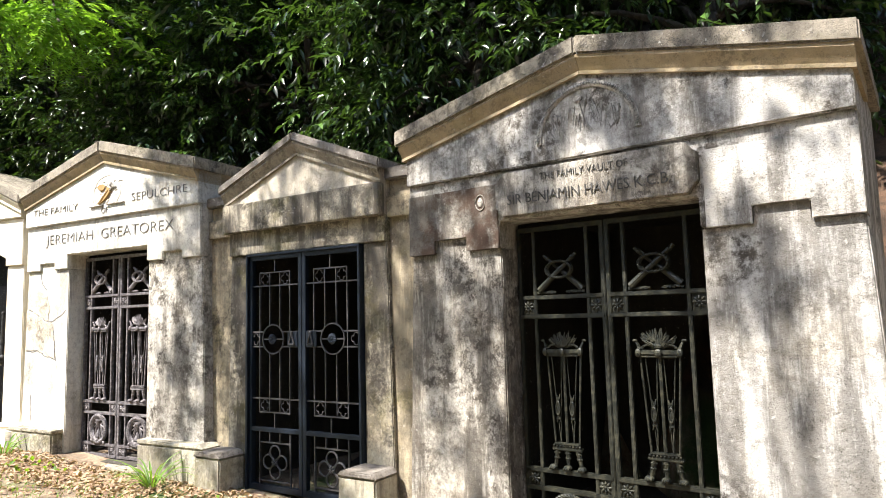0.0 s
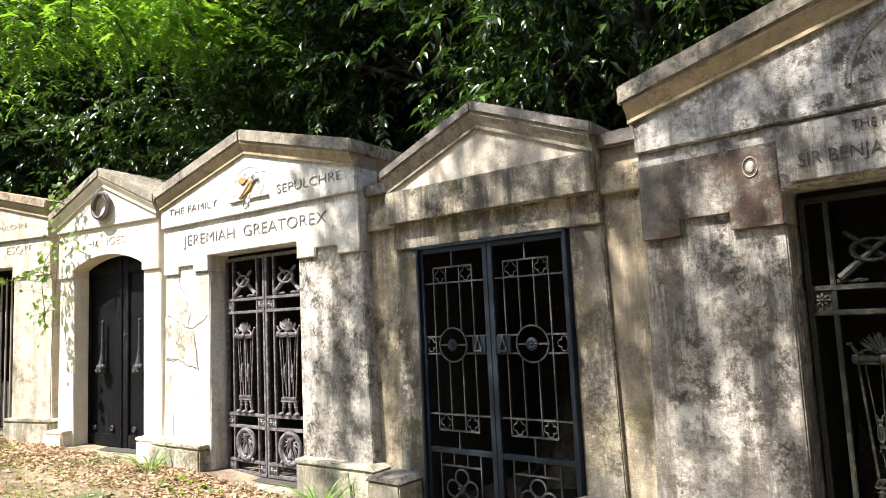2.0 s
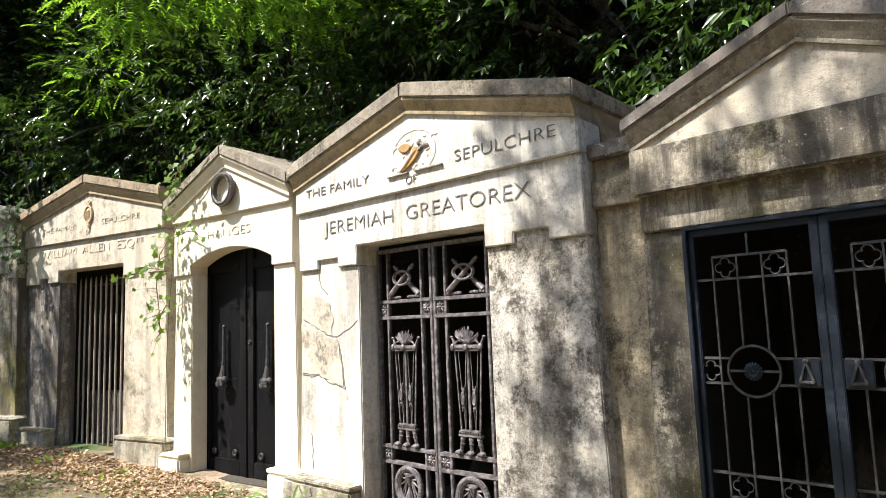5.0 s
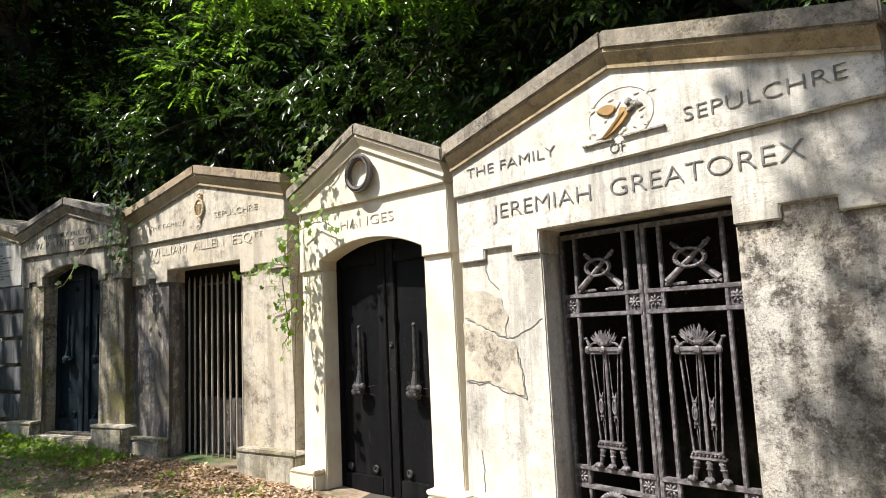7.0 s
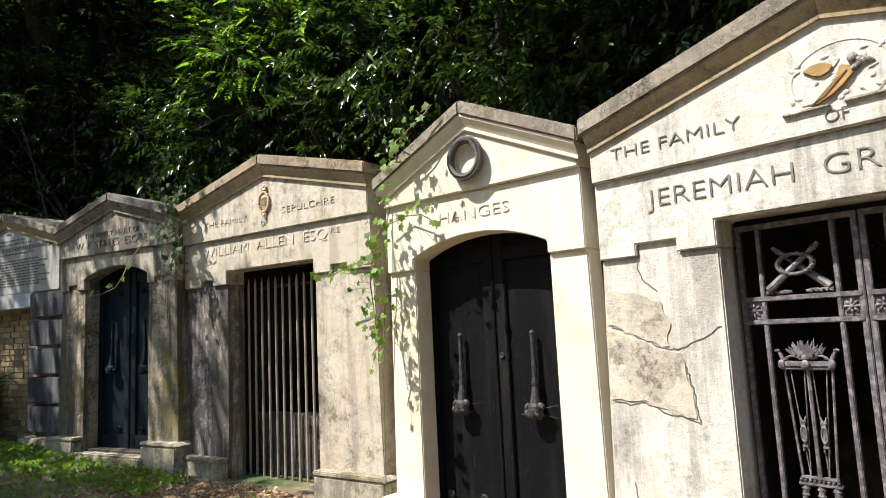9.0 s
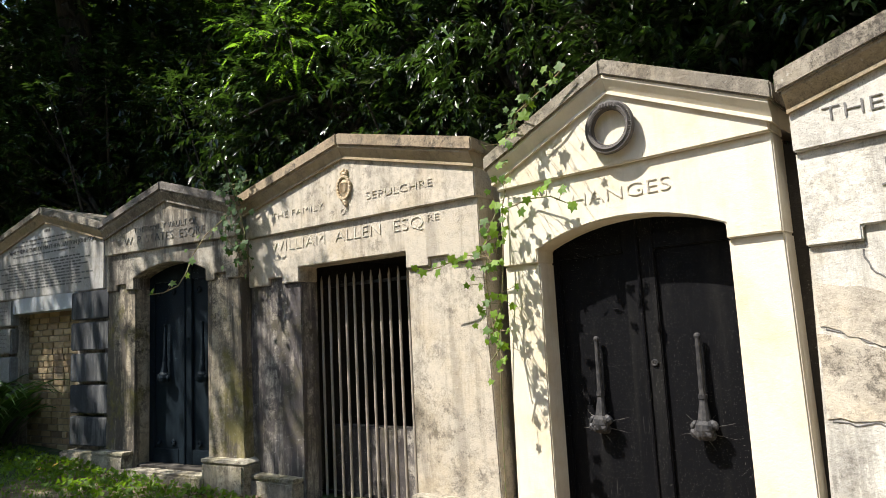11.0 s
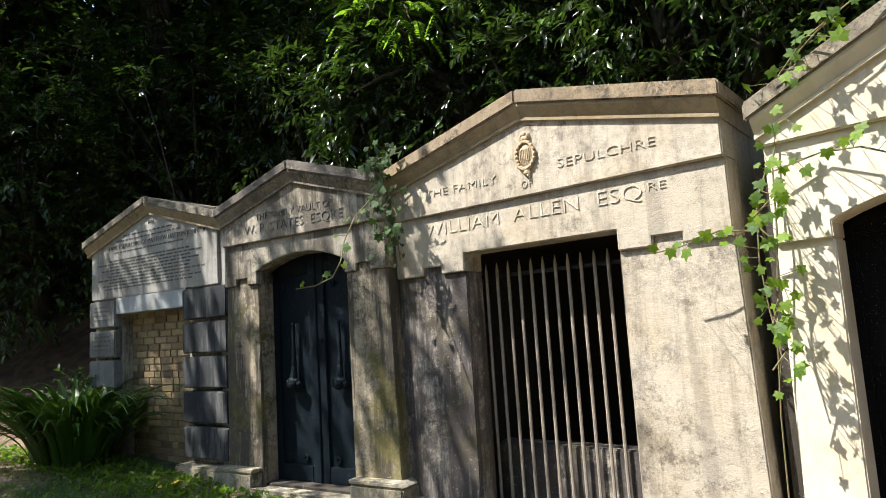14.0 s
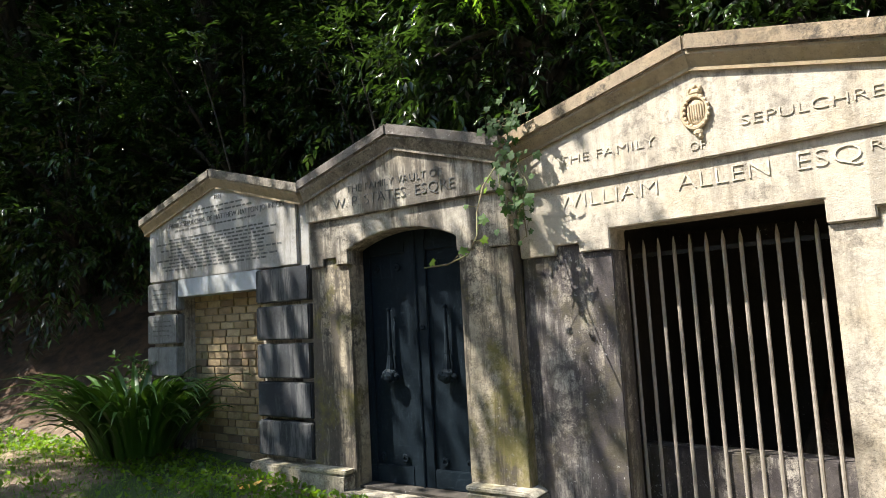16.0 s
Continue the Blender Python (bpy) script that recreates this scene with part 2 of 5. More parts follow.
def ground_z(x, y):
    """The path climbs gently to the west."""
    return -0.045 * (x + 1.0)

# ---- mausolea ----
S = 1.1


def site(x, y, a, shift):
    """The pose of a front whose middle lies shift metres along it."""
    return pose(S * x, S * y, 0, 0, 0, a) @ Matrix.Translation((shift, 0, 0))


SITE = {
    "a": site(0.77, 3.39, -36.5, 0.0),
    "b": site(-1.03, 4.735, -31.5, -0.01),
    "c": site(-3.0, 5.80, -28.5, -0.02),
    "d": site(-4.92, 6.75, -22.5, 0.03),
    "e": site(-6.6, 7.38, -16.5, -0.36),
    "f": site(-8.75, 7.83, -10.0, -0.2),
    "g": site(-10.9, 8.43, -11.0, -0.27),
}


def arc(hw, z0, rise, n=12, left=True):
    """Points of a flat arch, from one springing to the other."""
    R = (hw * hw + rise * rise) / (2 * rise)
    h = math.asin(hw / R)
    pts = [(R * math.sin(-h + 2 * h * i / n), z0 + rise - R + R * math.cos(-h + 2 * h * i / n)) for i in range(n + 1)]
    return pts if left else pts[::-1]


def gable_z(x, hw, z_eave, z_apex):
    return z_apex - (z_apex - z_eave) * abs(x) / hw


def raking(root, hw, z_eave, z_apex, th, y0, y1, mat, name, label, k=0.0):
    """Two sloping lengths that meet at the ridge; z_eave and z_apex are their upper edge."""
    for sgn in (-1, 1):
        pts = [(0, z_apex), (sgn * hw, z_eave), (sgn * hw, z_eave - th), (0, z_apex - th)]
        pts = [(x + sgn * 0.001, z) for x, z in pts]
        part(name, prism(pts, y0, y1, 0.01), mat, root, label)


def raking_mould(root, hw, z_eave, z_apex, th, y_top, y_bot, y1, mat, name):
    """Sloping lengths under the coping whose face leans in from y_top to y_bot, hollowed half way."""
    for sgn in (-1, 1):
        bm = bmesh.new()
        ends = []
        for x, z in ((sgn * 0.001, z_apex), (sgn * hw, z_eave)):
            prof = [(y1, z), (y_top, z), (y_top, z - th * 0.18), (y_top * 0.45 + y_bot * 0.55, z - th * 0.5), (y_bot, z - th * 0.8), (y_bot - 0.006, z - th * 0.82), (y_bot - 0.006, z - th), (y1, z - th)]
            ends.append([bm.verts.new((x, yy, zz)) for yy, zz in prof])
        n = len(ends[0])
        bm.faces.new(ends[0])
        bm.faces.new(ends[1][::-1])
        for i in range(n):
            bm.faces.new((ends[0][i], ends[1][i], ends[1][(i + 1) % n], ends[0][(i + 1) % n]))
        part(name, bm, mat, root)


def tomb_body(key, label, sp):
    """Front of a hillside vault: battered piers, eared architrave, gable and coping, with the chamber behind."""
    root = thing("mausoleum", SITE[key], label, "mausoleum", "row of mausolea")
    base, band, lint, ear = sp["base"], sp["band"], sp["lintel"], sp["ear"]
    d0, hw, eave, apex, eh = sp["door"], sp["hw"], sp["eave"] + 0.035, sp["apex"] + 0.028, sp["ehw"]
    wall, cop, bed = sp["wall"], sp["coping"], sp["bed"]
    bat, deep = sp.get("batter", 0.05), sp.get("deep", 0.42)
    lo = base - 0.5
    # piers
    for s in (-1, 1):
        pts = [(s * d0, lo), (s * (hw + bat), lo), (s * hw, ear), (s * d0, ear)]
        if sp.get("notch"):
            q0, q1 = sp["notch"]
            pts[2:3] = [(s * hw, ear), (s * q1, ear), (s * (q1 - 0.001), sp["notch_z"] + 0.01), (s * (q0 + 0.001), sp["notch_z"] + 0.01), (s * q0, ear)]
        part("pier", prism(pts, 0.025, deep, 0.008), sp.get("piers", (wall, wall))[(s + 1) // 2], root)
        if sp.get("plinth"):
            ph = sp["plinth"]
            part("plinth", box(*sorted((s * (d0 + 0.03), s * (hw + bat + 0.07))), -0.09, deep - 0.02, lo, ph, 0.015), sp.get("plinth_mat", PLINTH), root)
            part("plinth_cap", prism([(s * (d0 + 0.03), ph), (s * (hw + bat + 0.07), ph), (s * (hw + bat + 0.01), ph + 0.035), (s * (d0 + 0.02), ph + 0.035)], -0.09, deep - 0.03, 0.008), sp.get("plinth_mat", PLINTH), root)
    # architrave with ears that step down over the piers
    n0, n1 = sp.get("notch", (0.0, 0.0))
    nz = sp.get("notch_z", ear + 0.08)
    right = [(d0, ear), (n0, ear), (n0, nz), (n1, nz), (n1, ear), (hw, ear)] if n1 else [(d0, ear), (hw, ear)]
    if sp.get("arch"):
        soffit = arc(d0, lint, sp["arch"])
    else:
        soffit = [(-d0, lint), (d0, lint)]
    outline = [(-x, z) for x, z in right[::-1]] + soffit + right + [(hw, band), (-hw, band)]
    clean = [outline[0]]
    for p in outline[1:]:
        if (Vector(p) - Vector(clean[-1])).length > 0.004:
            clean.append(p)
    part("architrave", prism(clean, 0.0, deep, 0.007), sp.get("arch_mat", wall), root)
    # gable wall
    ti = 0.04
    g = [(-hw + 0.0, band), (hw - 0.0, band), (hw, gable_z(hw, eh, eave, apex) - ti), (0, apex - ti), (-hw, gable_z(hw, eh, eave, apex) - ti)]
    part("tympanum", prism(g, -0.03, deep, 0.008), sp.get("tymp_mat", wall), root)
    # bed mould and coping
    th = sp.get("th", 0.12)
    raking_mould(root, eh - 0.025, eave + (apex - eave) * 0.025 / eh - th + 0.002, apex - th + 0.002, 0.11, -0.088, -0.045, 0.6, bed, "bed_mould")
    raking(root, eh, eave, apex, th, -0.105, sp.get("roof", 1.3), cop, "coping_slab", "weathered stone coping slab")
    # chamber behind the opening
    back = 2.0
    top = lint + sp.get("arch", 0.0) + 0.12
    part("chamber_wall", box(-d0 - 0.4, -d0 - 0.2, deep, back, lo, top, 0), INNER_SHADE, root)
    part("chamber_wall", box(d0 + 0.2, d0 + 0.4, deep, back, lo, top, 0), INNER_SHADE, root)
    part("chamber_wall", box(-d0 - 0.4, d0 + 0.4, back, back + 0.2, lo, top, 0), INNER_SHADE, root)
    part("chamber_ceiling", box(-d0 - 0.4, d0 + 0.4, deep, back + 0.2, top, top + 0.15, 0), INNER_SHADE, root)
    part("chamber_floor", box(-d0 - 0.2, d0 + 0.2, 0.05, back, lo, base, 0), INNER_SHADE, root)
    # outer flanks
    for s in (-1, 1):
        inner = max(hw - 0.2, d0 + 0.42)
        if inner > hw - 0.03:
            continue
        x0, x1 = sorted((s * inner, s * hw))
        part("flank_wall", box(x0, x1, deep, 1.25, lo, gable_z(hw, eh, eave, apex) - th - 0.02, 0.006), sp.get("flank", wall), root)
    return root


TOMB_A = tomb_body("a", "grey-white stone mausoleum with gabled front and black iron gate", dict(
    base=0.0, band=2.30, lintel=1.985, ear=1.82, notch=(0.86, 1.12), notch_z=1.905, door=0.61, hw=1.335, ehw=1.38,
    eave=2.655, apex=2.97, wall=STONE_HAWK, coping=COPING, bed=COPING_GOLD, th=0.11, deep=0.24, plinth=None, batter=0.09, piers=(STONE_HAWK_STAINED, STONE_HAWK)))
TOMB_B = tomb_body("b", "small tan stone mausoleum front with steep pediment and iron gates", dict(
    base=0.0, band=2.16, lintel=1.965, ear=1.962, door=0.615, hw=0.84, ehw=0.87,
    eave=2.53, apex=2.88, wall=STONE_TAN, tymp_mat=STONE_SAND, coping=COPING_DARK, bed=COPING, th=0.075, deep=0.1, plinth=None, batter=0.05, roof=0.9))
TOMB_C = tomb_body("c", "cream stone mausoleum with lettered gable and worn iron gates", dict(
    base=0.1, band=2.46, lintel=2.135, ear=1.99, notch=(0.84, 1.09), notch_z=2.06, door=0.615, hw=1.335, ehw=1.36,
    eave=2.83, apex=3.19, wall=STONE_CREAM, coping=COPING, bed=COPING_GOLD, th=0.11, deep=0.24, plinth=0.34, plinth_mat=PLINTH, flank=COPING_GOLD, batter=0.07, piers=(STONE_CREAM, STONE_CREAM_DARK)))
TOMB_D = tomb_body("d", "freshly painted cream mausoleum with arched doorway and serpent ring", dict(
    base=0.2, band=2.60, lintel=2.165, ear=2.08, arch=0.13, door=0.60, hw=0.875, ehw=0.92,
    eave=2.80, apex=3.22, wall=STONE_PAINT, coping=COPING, bed=STONE_PAINT, th=0.10, deep=0.2, plinth=0.36, plinth_mat=STONE_PAINT, batter=0.03))
TOMB_E = tomb_body("e", "sandy stone mausoleum with lettered gable and barred opening", dict(
    base=0.24, band=2.61, lintel=2.29, ear=2.16, notch=(0.82, 1.0), notch_z=2.22, door=0.60, hw=1.28, ehw=1.315,
    eave=2.99, apex=3.31, wall=STONE_SAND, coping=COPING_OCHRE, bed=COPING_GOLD, th=0.10, deep=0.22, plinth=0.47, batter=0.06, piers=(STONE_SAND_DARK, STONE_SAND)))
TOMB_F = tomb_body("f", "shaded tan stone mausoleum with arched doorway and dark doors", dict(
    base=0.5, band=2.64, lintel=2.375, ear=2.26, arch=0.115, notch=(0.66, 0.8), notch_z=2.32, door=0.53, hw=0.97, ehw=0.99,
    eave=2.97, apex=3.27, wall=STONE_SHADE, coping=COPING_DARK, bed=COPING, th=0.09, deep=0.2, plinth=0.6, batter=0.04, piers=(STONE_SHADE_GOLD, STONE_SHADE_GOLD)))
TOMB_G = tomb_body("g", "grey stone mausoleum with long inscription and bricked-up doorway", dict(
    base=0.5, band=2.335, lintel=2.33, ear=2.325, door=0.64, hw=1.2, ehw=1.3,
    eave=3.02, apex=3.39, wall=STONE_SHADE, tymp_mat=STONE_TABLET, coping=COPING, bed=COPING_GOLD, th=0.09, plinth=None, batter=0.02))

# ---- shared ironwork ----


def lobe_ring(c, R, r, bm, lobes=4, k=0.55):
    """A quatrefoil outline of thin bar."""
    for i in range(lobes):
        a = math.pi / 2 * i + (0 if lobes == 4 else 0.3)
        cc = (c[0] + R * k * math.cos(a), c[1], c[2] + R * k * math.sin(a))
        ring(cc, R * 0.5, r, bm, 12, 5, 1, 1, a - 1.9, a + 1.9)
    return bm


def rosette(c, R, depth, bm, petals=8):
    for i in range(petals):
        a = math.tau * i / petals
        blob((c[0] + R * 0.55 * math.cos(a), c[1], c[2] + R * 0.55 * math.sin(a)), (R * 0.48, depth, R * 0.2), bm, 6, pose(0, 0, 0, 0, -math.degrees(a), 0))
    return blob((c[0], c[1] - depth * 0.6, c[2]), (R * 0.25, depth, R * 0.25), bm, 6)


def tripod(x, y, z0, z1, leaf, mat):
    """A slender cast-iron tripod brazier: paw feet, tray, tapering legs, hanging trophies, bowl and flames."""
    h = z1 - z0
    bm = bmesh.new()
    for dx in (-0.078, 0.0, 0.078):
        blob((x + dx * 1.2, y - 0.014, z0 + 0.016), (0.028, 0.026, 0.016), bm, 8)
        for k in (-1, 0, 1):
            blob((x + dx * 1.2 + 0.014 * k, y - 0.036, z0 + 0.012), (0.008, 0.01, 0.01), bm, 6)
        rod((x + dx * 1.1, y, z0 + 0.02), (x + dx * 0.85, y, z0 + 0.115), 0.012, 0.017, 7, bm)
        blob((x + dx * 0.95, y, z0 + 0.07), (0.021, 0.018, 0.01), bm, 7)
        blob((x + dx * 0.9, y, z0 + 0.1), (0.023, 0.018, 0.01), bm, 7)
    part("tripod_foot", bm, mat, leaf)
    bm = box(x - 0.098, x + 0.098, y - 0.018, y + 0.018, z0 + 0.115, z0 + 0.135, 0.005)
    box(x - 0.085, x + 0.085, y - 0.022, y + 0.022, z0 + 0.148, z0 + 0.16, 0.004, bm)
    for i in range(9):
        blob((x - 0.084 + 0.021 * i, y - 0.014, z0 + 0.142), (0.008, 0.01, 0.009), bm, 6)
    part("tripod_tray", bm, mat, leaf)
    zt = z0 + h * 0.76
    for bx, tx, r in ((-0.078, -0.112, 0.007), (0.078, 0.112, 0.007), (0.0, 0.0, 0.011), (-0.042, -0.085, 0.0035), (-0.042, -0.018, 0.0035), (0.042, 0.085, 0.0035), (0.042, 0.018, 0.0035)):
        part("tripod_leg", rod((x + bx, y, z0 + 0.155), (x + tx, y, zt), r, r, 7), mat, leaf)
    for s in (-1, 1):
        xx, zz = x + s * 0.047, z0 + h * 0.4
        bm = blob((xx, y - 0.01, zz), (0.015, 0.01, 0.04), None, 8)
        ring((xx, y - 0.018, zz), 0.014, 0.004, bm, 12, 5, 1.0, 2.6)
        for k in (-1, 1):
            for d in (-0.013, 0.013):
                rod((xx, y - 0.008, zz + k * 0.035), (xx + d, y - 0.008, zz + k * 0.085), 0.008, 0.004, 6, bm)
            box(xx - 0.014, xx + 0.014, y - 0.016, y + 0.002, zz + k * 0.06 - 0.006, zz + k * 0.06 + 0.006, 0.002, bm)
        part("hanging_trophy", bm, mat, leaf)
    bm = box(x - 0.118, x + 0.118, y - 0.026, y + 0.026, zt, zt + 0.028, 0.006)
    box(x - 0.105, x + 0.105, y - 0.02, y + 0.02, zt - 0.016, zt, 0.005, bm)
    blob((x, y - 0.03, zt + 0.012), (0.024, 0.014, 0.024), bm, 8)
    for s in (-1, 1):
        blob((x + s * 0.116, y - 0.02, zt + 0.012), (0.02, 0.016, 0.026), bm, 8)
        rod((x + s * 0.112, y, zt + 0.03), (x + s * 0.132, y, zt + 0.075), 0.013, 0.007, 6, bm)
        blob((x + s * 0.138, y, zt + 0.08), (0.016, 0.012, 0.009), bm, 6)
        ring((x + s * 0.06, y - 0.012, zt + 0.035), 0.022, 0.006, bm, 10, 5, 1.6, 0.9, 0, math.pi)
    blob((x, y - 0.014, zt + 0.052), (0.03, 0.016, 0.022), bm, 8)
    part("brazier_bowl", bm, mat, leaf)
    rng = random.Random(int((x + 3) * 100))
    bm = bmesh.new()
    for i in range(44):
        a = -1.35 + 2.7 * (i + rng.uniform(-0.4, 0.4)) / 43
        r0 = rng.choice((0.02, 0.04, 0.06))
        p = Vector((x + math.sin(a) * r0 * 1.25, y - 0.026 + 0.3 * r0, zt + 0.045 + math.cos(a) * r0 * 0.9))
        q = p + Vector((math.sin(a) * 0.035 + rng.uniform(-0.014, 0.014), 0, math.cos(a) * 0.035 + 0.018))
        rod(p, q, 0.009, 0.0015, 5, bm)
    blob((x, y + 0.004, zt + 0.065), (0.07, 0.02, 0.035), bm, 10)
    tagged(part("flame", bm, mat, leaf), kind="stuff")


def torches(x, y, z0, w, leaf, mat):
    """Two crossed torches bound by a twisted leaf wreath."""
    for s in (-1, 1):
        bm = bmesh.new()
        a, b = Vector((x - s * w * 0.42, y - 0.012 * s, z0 + 0.03)), Vector((x + s * w * 0.34, y - 0.012 * s, z0 + 0.25))
        rod(a, b, 0.022, 0.011, 8, bm)
        for k in (0.05, 0.16, 0.22, 0.55, 0.9):
            blob(a.lerp(b, k), (0.027 - 0.012 * k, 0.02, 0.016), bm, 8, pose(0, 0, 0, 0, -s * 40, 0))
        for k in range(5):
            rod((x - s * w * (0.47 - 0.07 * k), y, z0 + 0.014), (x - s * w * (0.4 - 0.075 * k), y, z0 + 0.016 + 0.006 * (k % 2)), 0.013, 0.006, 6, bm)
        part("torch", bm, mat, leaf)
    zc = z0 + 0.155
    bm = ring((x, y - 0.02, zc), w * 0.2, 0.012, None, 24, 6, 1.25, 0.75)
    for i in range(40):
        a = math.tau * i / 40
        blob((x + 1.25 * w * 0.2 * math.cos(a), y - 0.03, zc + 0.75 * w * 0.2 * math.sin(a)), (0.017, 0.009, 0.006), bm, 5, pose(0, 0, 0, 0, -math.degrees(a) - 50 - 40 * (i % 2), 0))
    part("leaf_wreath", bm, mat, leaf)


def hourglass(x, y, z, w, h, leaf, mat):
    """An oval laurel wreath with a winged hourglass in it."""
    bm = ring((x, y, z), 0.5 * w - 0.02, 0.022, None, 28, 6, 1, h / w)
    for i in range(40):
        a = math.tau * i / 40
        blob((x + 0.46 * w * math.cos(a), y - 0.015, z + 0.46 * h * math.sin(a)), (0.026, 0.014, 0.013), bm, 5, pose(0, 0, 0, 0, -math.degrees(a) - 55, 0))
    part("oval_wreath", bm, mat, leaf)
    bm = rod((x, y, z), (x, y, z + 0.075), 0.008, 0.034, 8)
    rod((x, y, z), (x, y, z - 0.075), 0.008, 0.034, 8, bm)
    for k in (-1, 1):
        box(x - 0.045, x + 0.045, y - 0.014, y + 0.014, z + k * 0.085 - 0.01, z + k * 0.085 + 0.01, 0.003, bm)
        for j in range(4):
            rod((x + k * 0.03, y, z + 0.05 - 0.01 * j), (x + k * (0.1 - 0.012 * j), y, z + 0.06 - 0.055 * j), 0.01, 0.004, 5, bm)
    for i in range(9):
        blob((x - 0.1 + 0.025 * i, y - 0.012, z - h * 0.42 + 0.012 * math.sin(i * 2.1)), (0.02, 0.018, 0.02), bm, 6)
    part("winged_hourglass", bm, mat, leaf)


def tripod_gate(site_m, y, z0, top, mat, swing, label):
    """A pair of cast gates with tripods; each leaf is hung on its own stile."""
    zr = [z0 + v for v in (0.02, 0.125, 0.43, 0.54, 1.48, 1.60)]
    for s in (-1, 1):
        g = thing("iron_gate", site_m @ pose(s * 0.59, y, 0, 0, 0, s * swing), label, "gate", "cast gate leaves")
        def X(v):
            return s * (v - 0.59)
        for u, w in ((0.58, 0.013), (0.475, 0.0115), (0.115, 0.0115), (0.016, 0.014)):
            part("stile", box(X(u) - w, X(u) + w, -0.016, 0.016, z0, top, 0.004), mat, g)
        for z in zr:
            x0, x1 = sorted((X(0.585), X(0.012)))
            part("rail", box(x0, x1, -0.02, 0.02, z - 0.0135, z + 0.0135, 0.004), mat, g)
        for za, zb in ((zr[0], zr[1]), (zr[2], zr[3]), (zr[4], zr[5])):
            for u in (0.528, 0.066):
                zc = (za + zb) / 2
                bm = box(X(u) - 0.04, X(u) + 0.04, -0.006, 0.012, za + 0.014, zb - 0.014, 0.002)
                rosette((X(u), -0.008, zc), 0.04, 0.01, bm, 8)
                part("rosette_square", bm, mat, g)
        xc = X(0.295)
        tripod(xc, -0.01, zr[3] + 0.016, zr[4] - 0.01, g, mat)
        torches(xc, -0.008, zr[5] + 0.014, 0.34, g, mat)
        hourglass(xc, -0.01, (zr[1] + zr[2]) / 2, 0.27, 0.285, g, mat)
        part("rail", box(*sorted((X(0.585), X(0.012))), -0.018, 0.018, top - 0.03, top, 0.004), mat, g)


tripod_gate(SITE["c"], 0.2, 0.10, 2.10, IRON_GREY, 2.0, "worn grey cast-iron gate leaf with tripod and flame")
tripod_gate(SITE["a"], 0.2, -0.10, 1.95, IRON_GREEN, 0.0, "black cast-iron gate leaf with tripod and gilt moss")


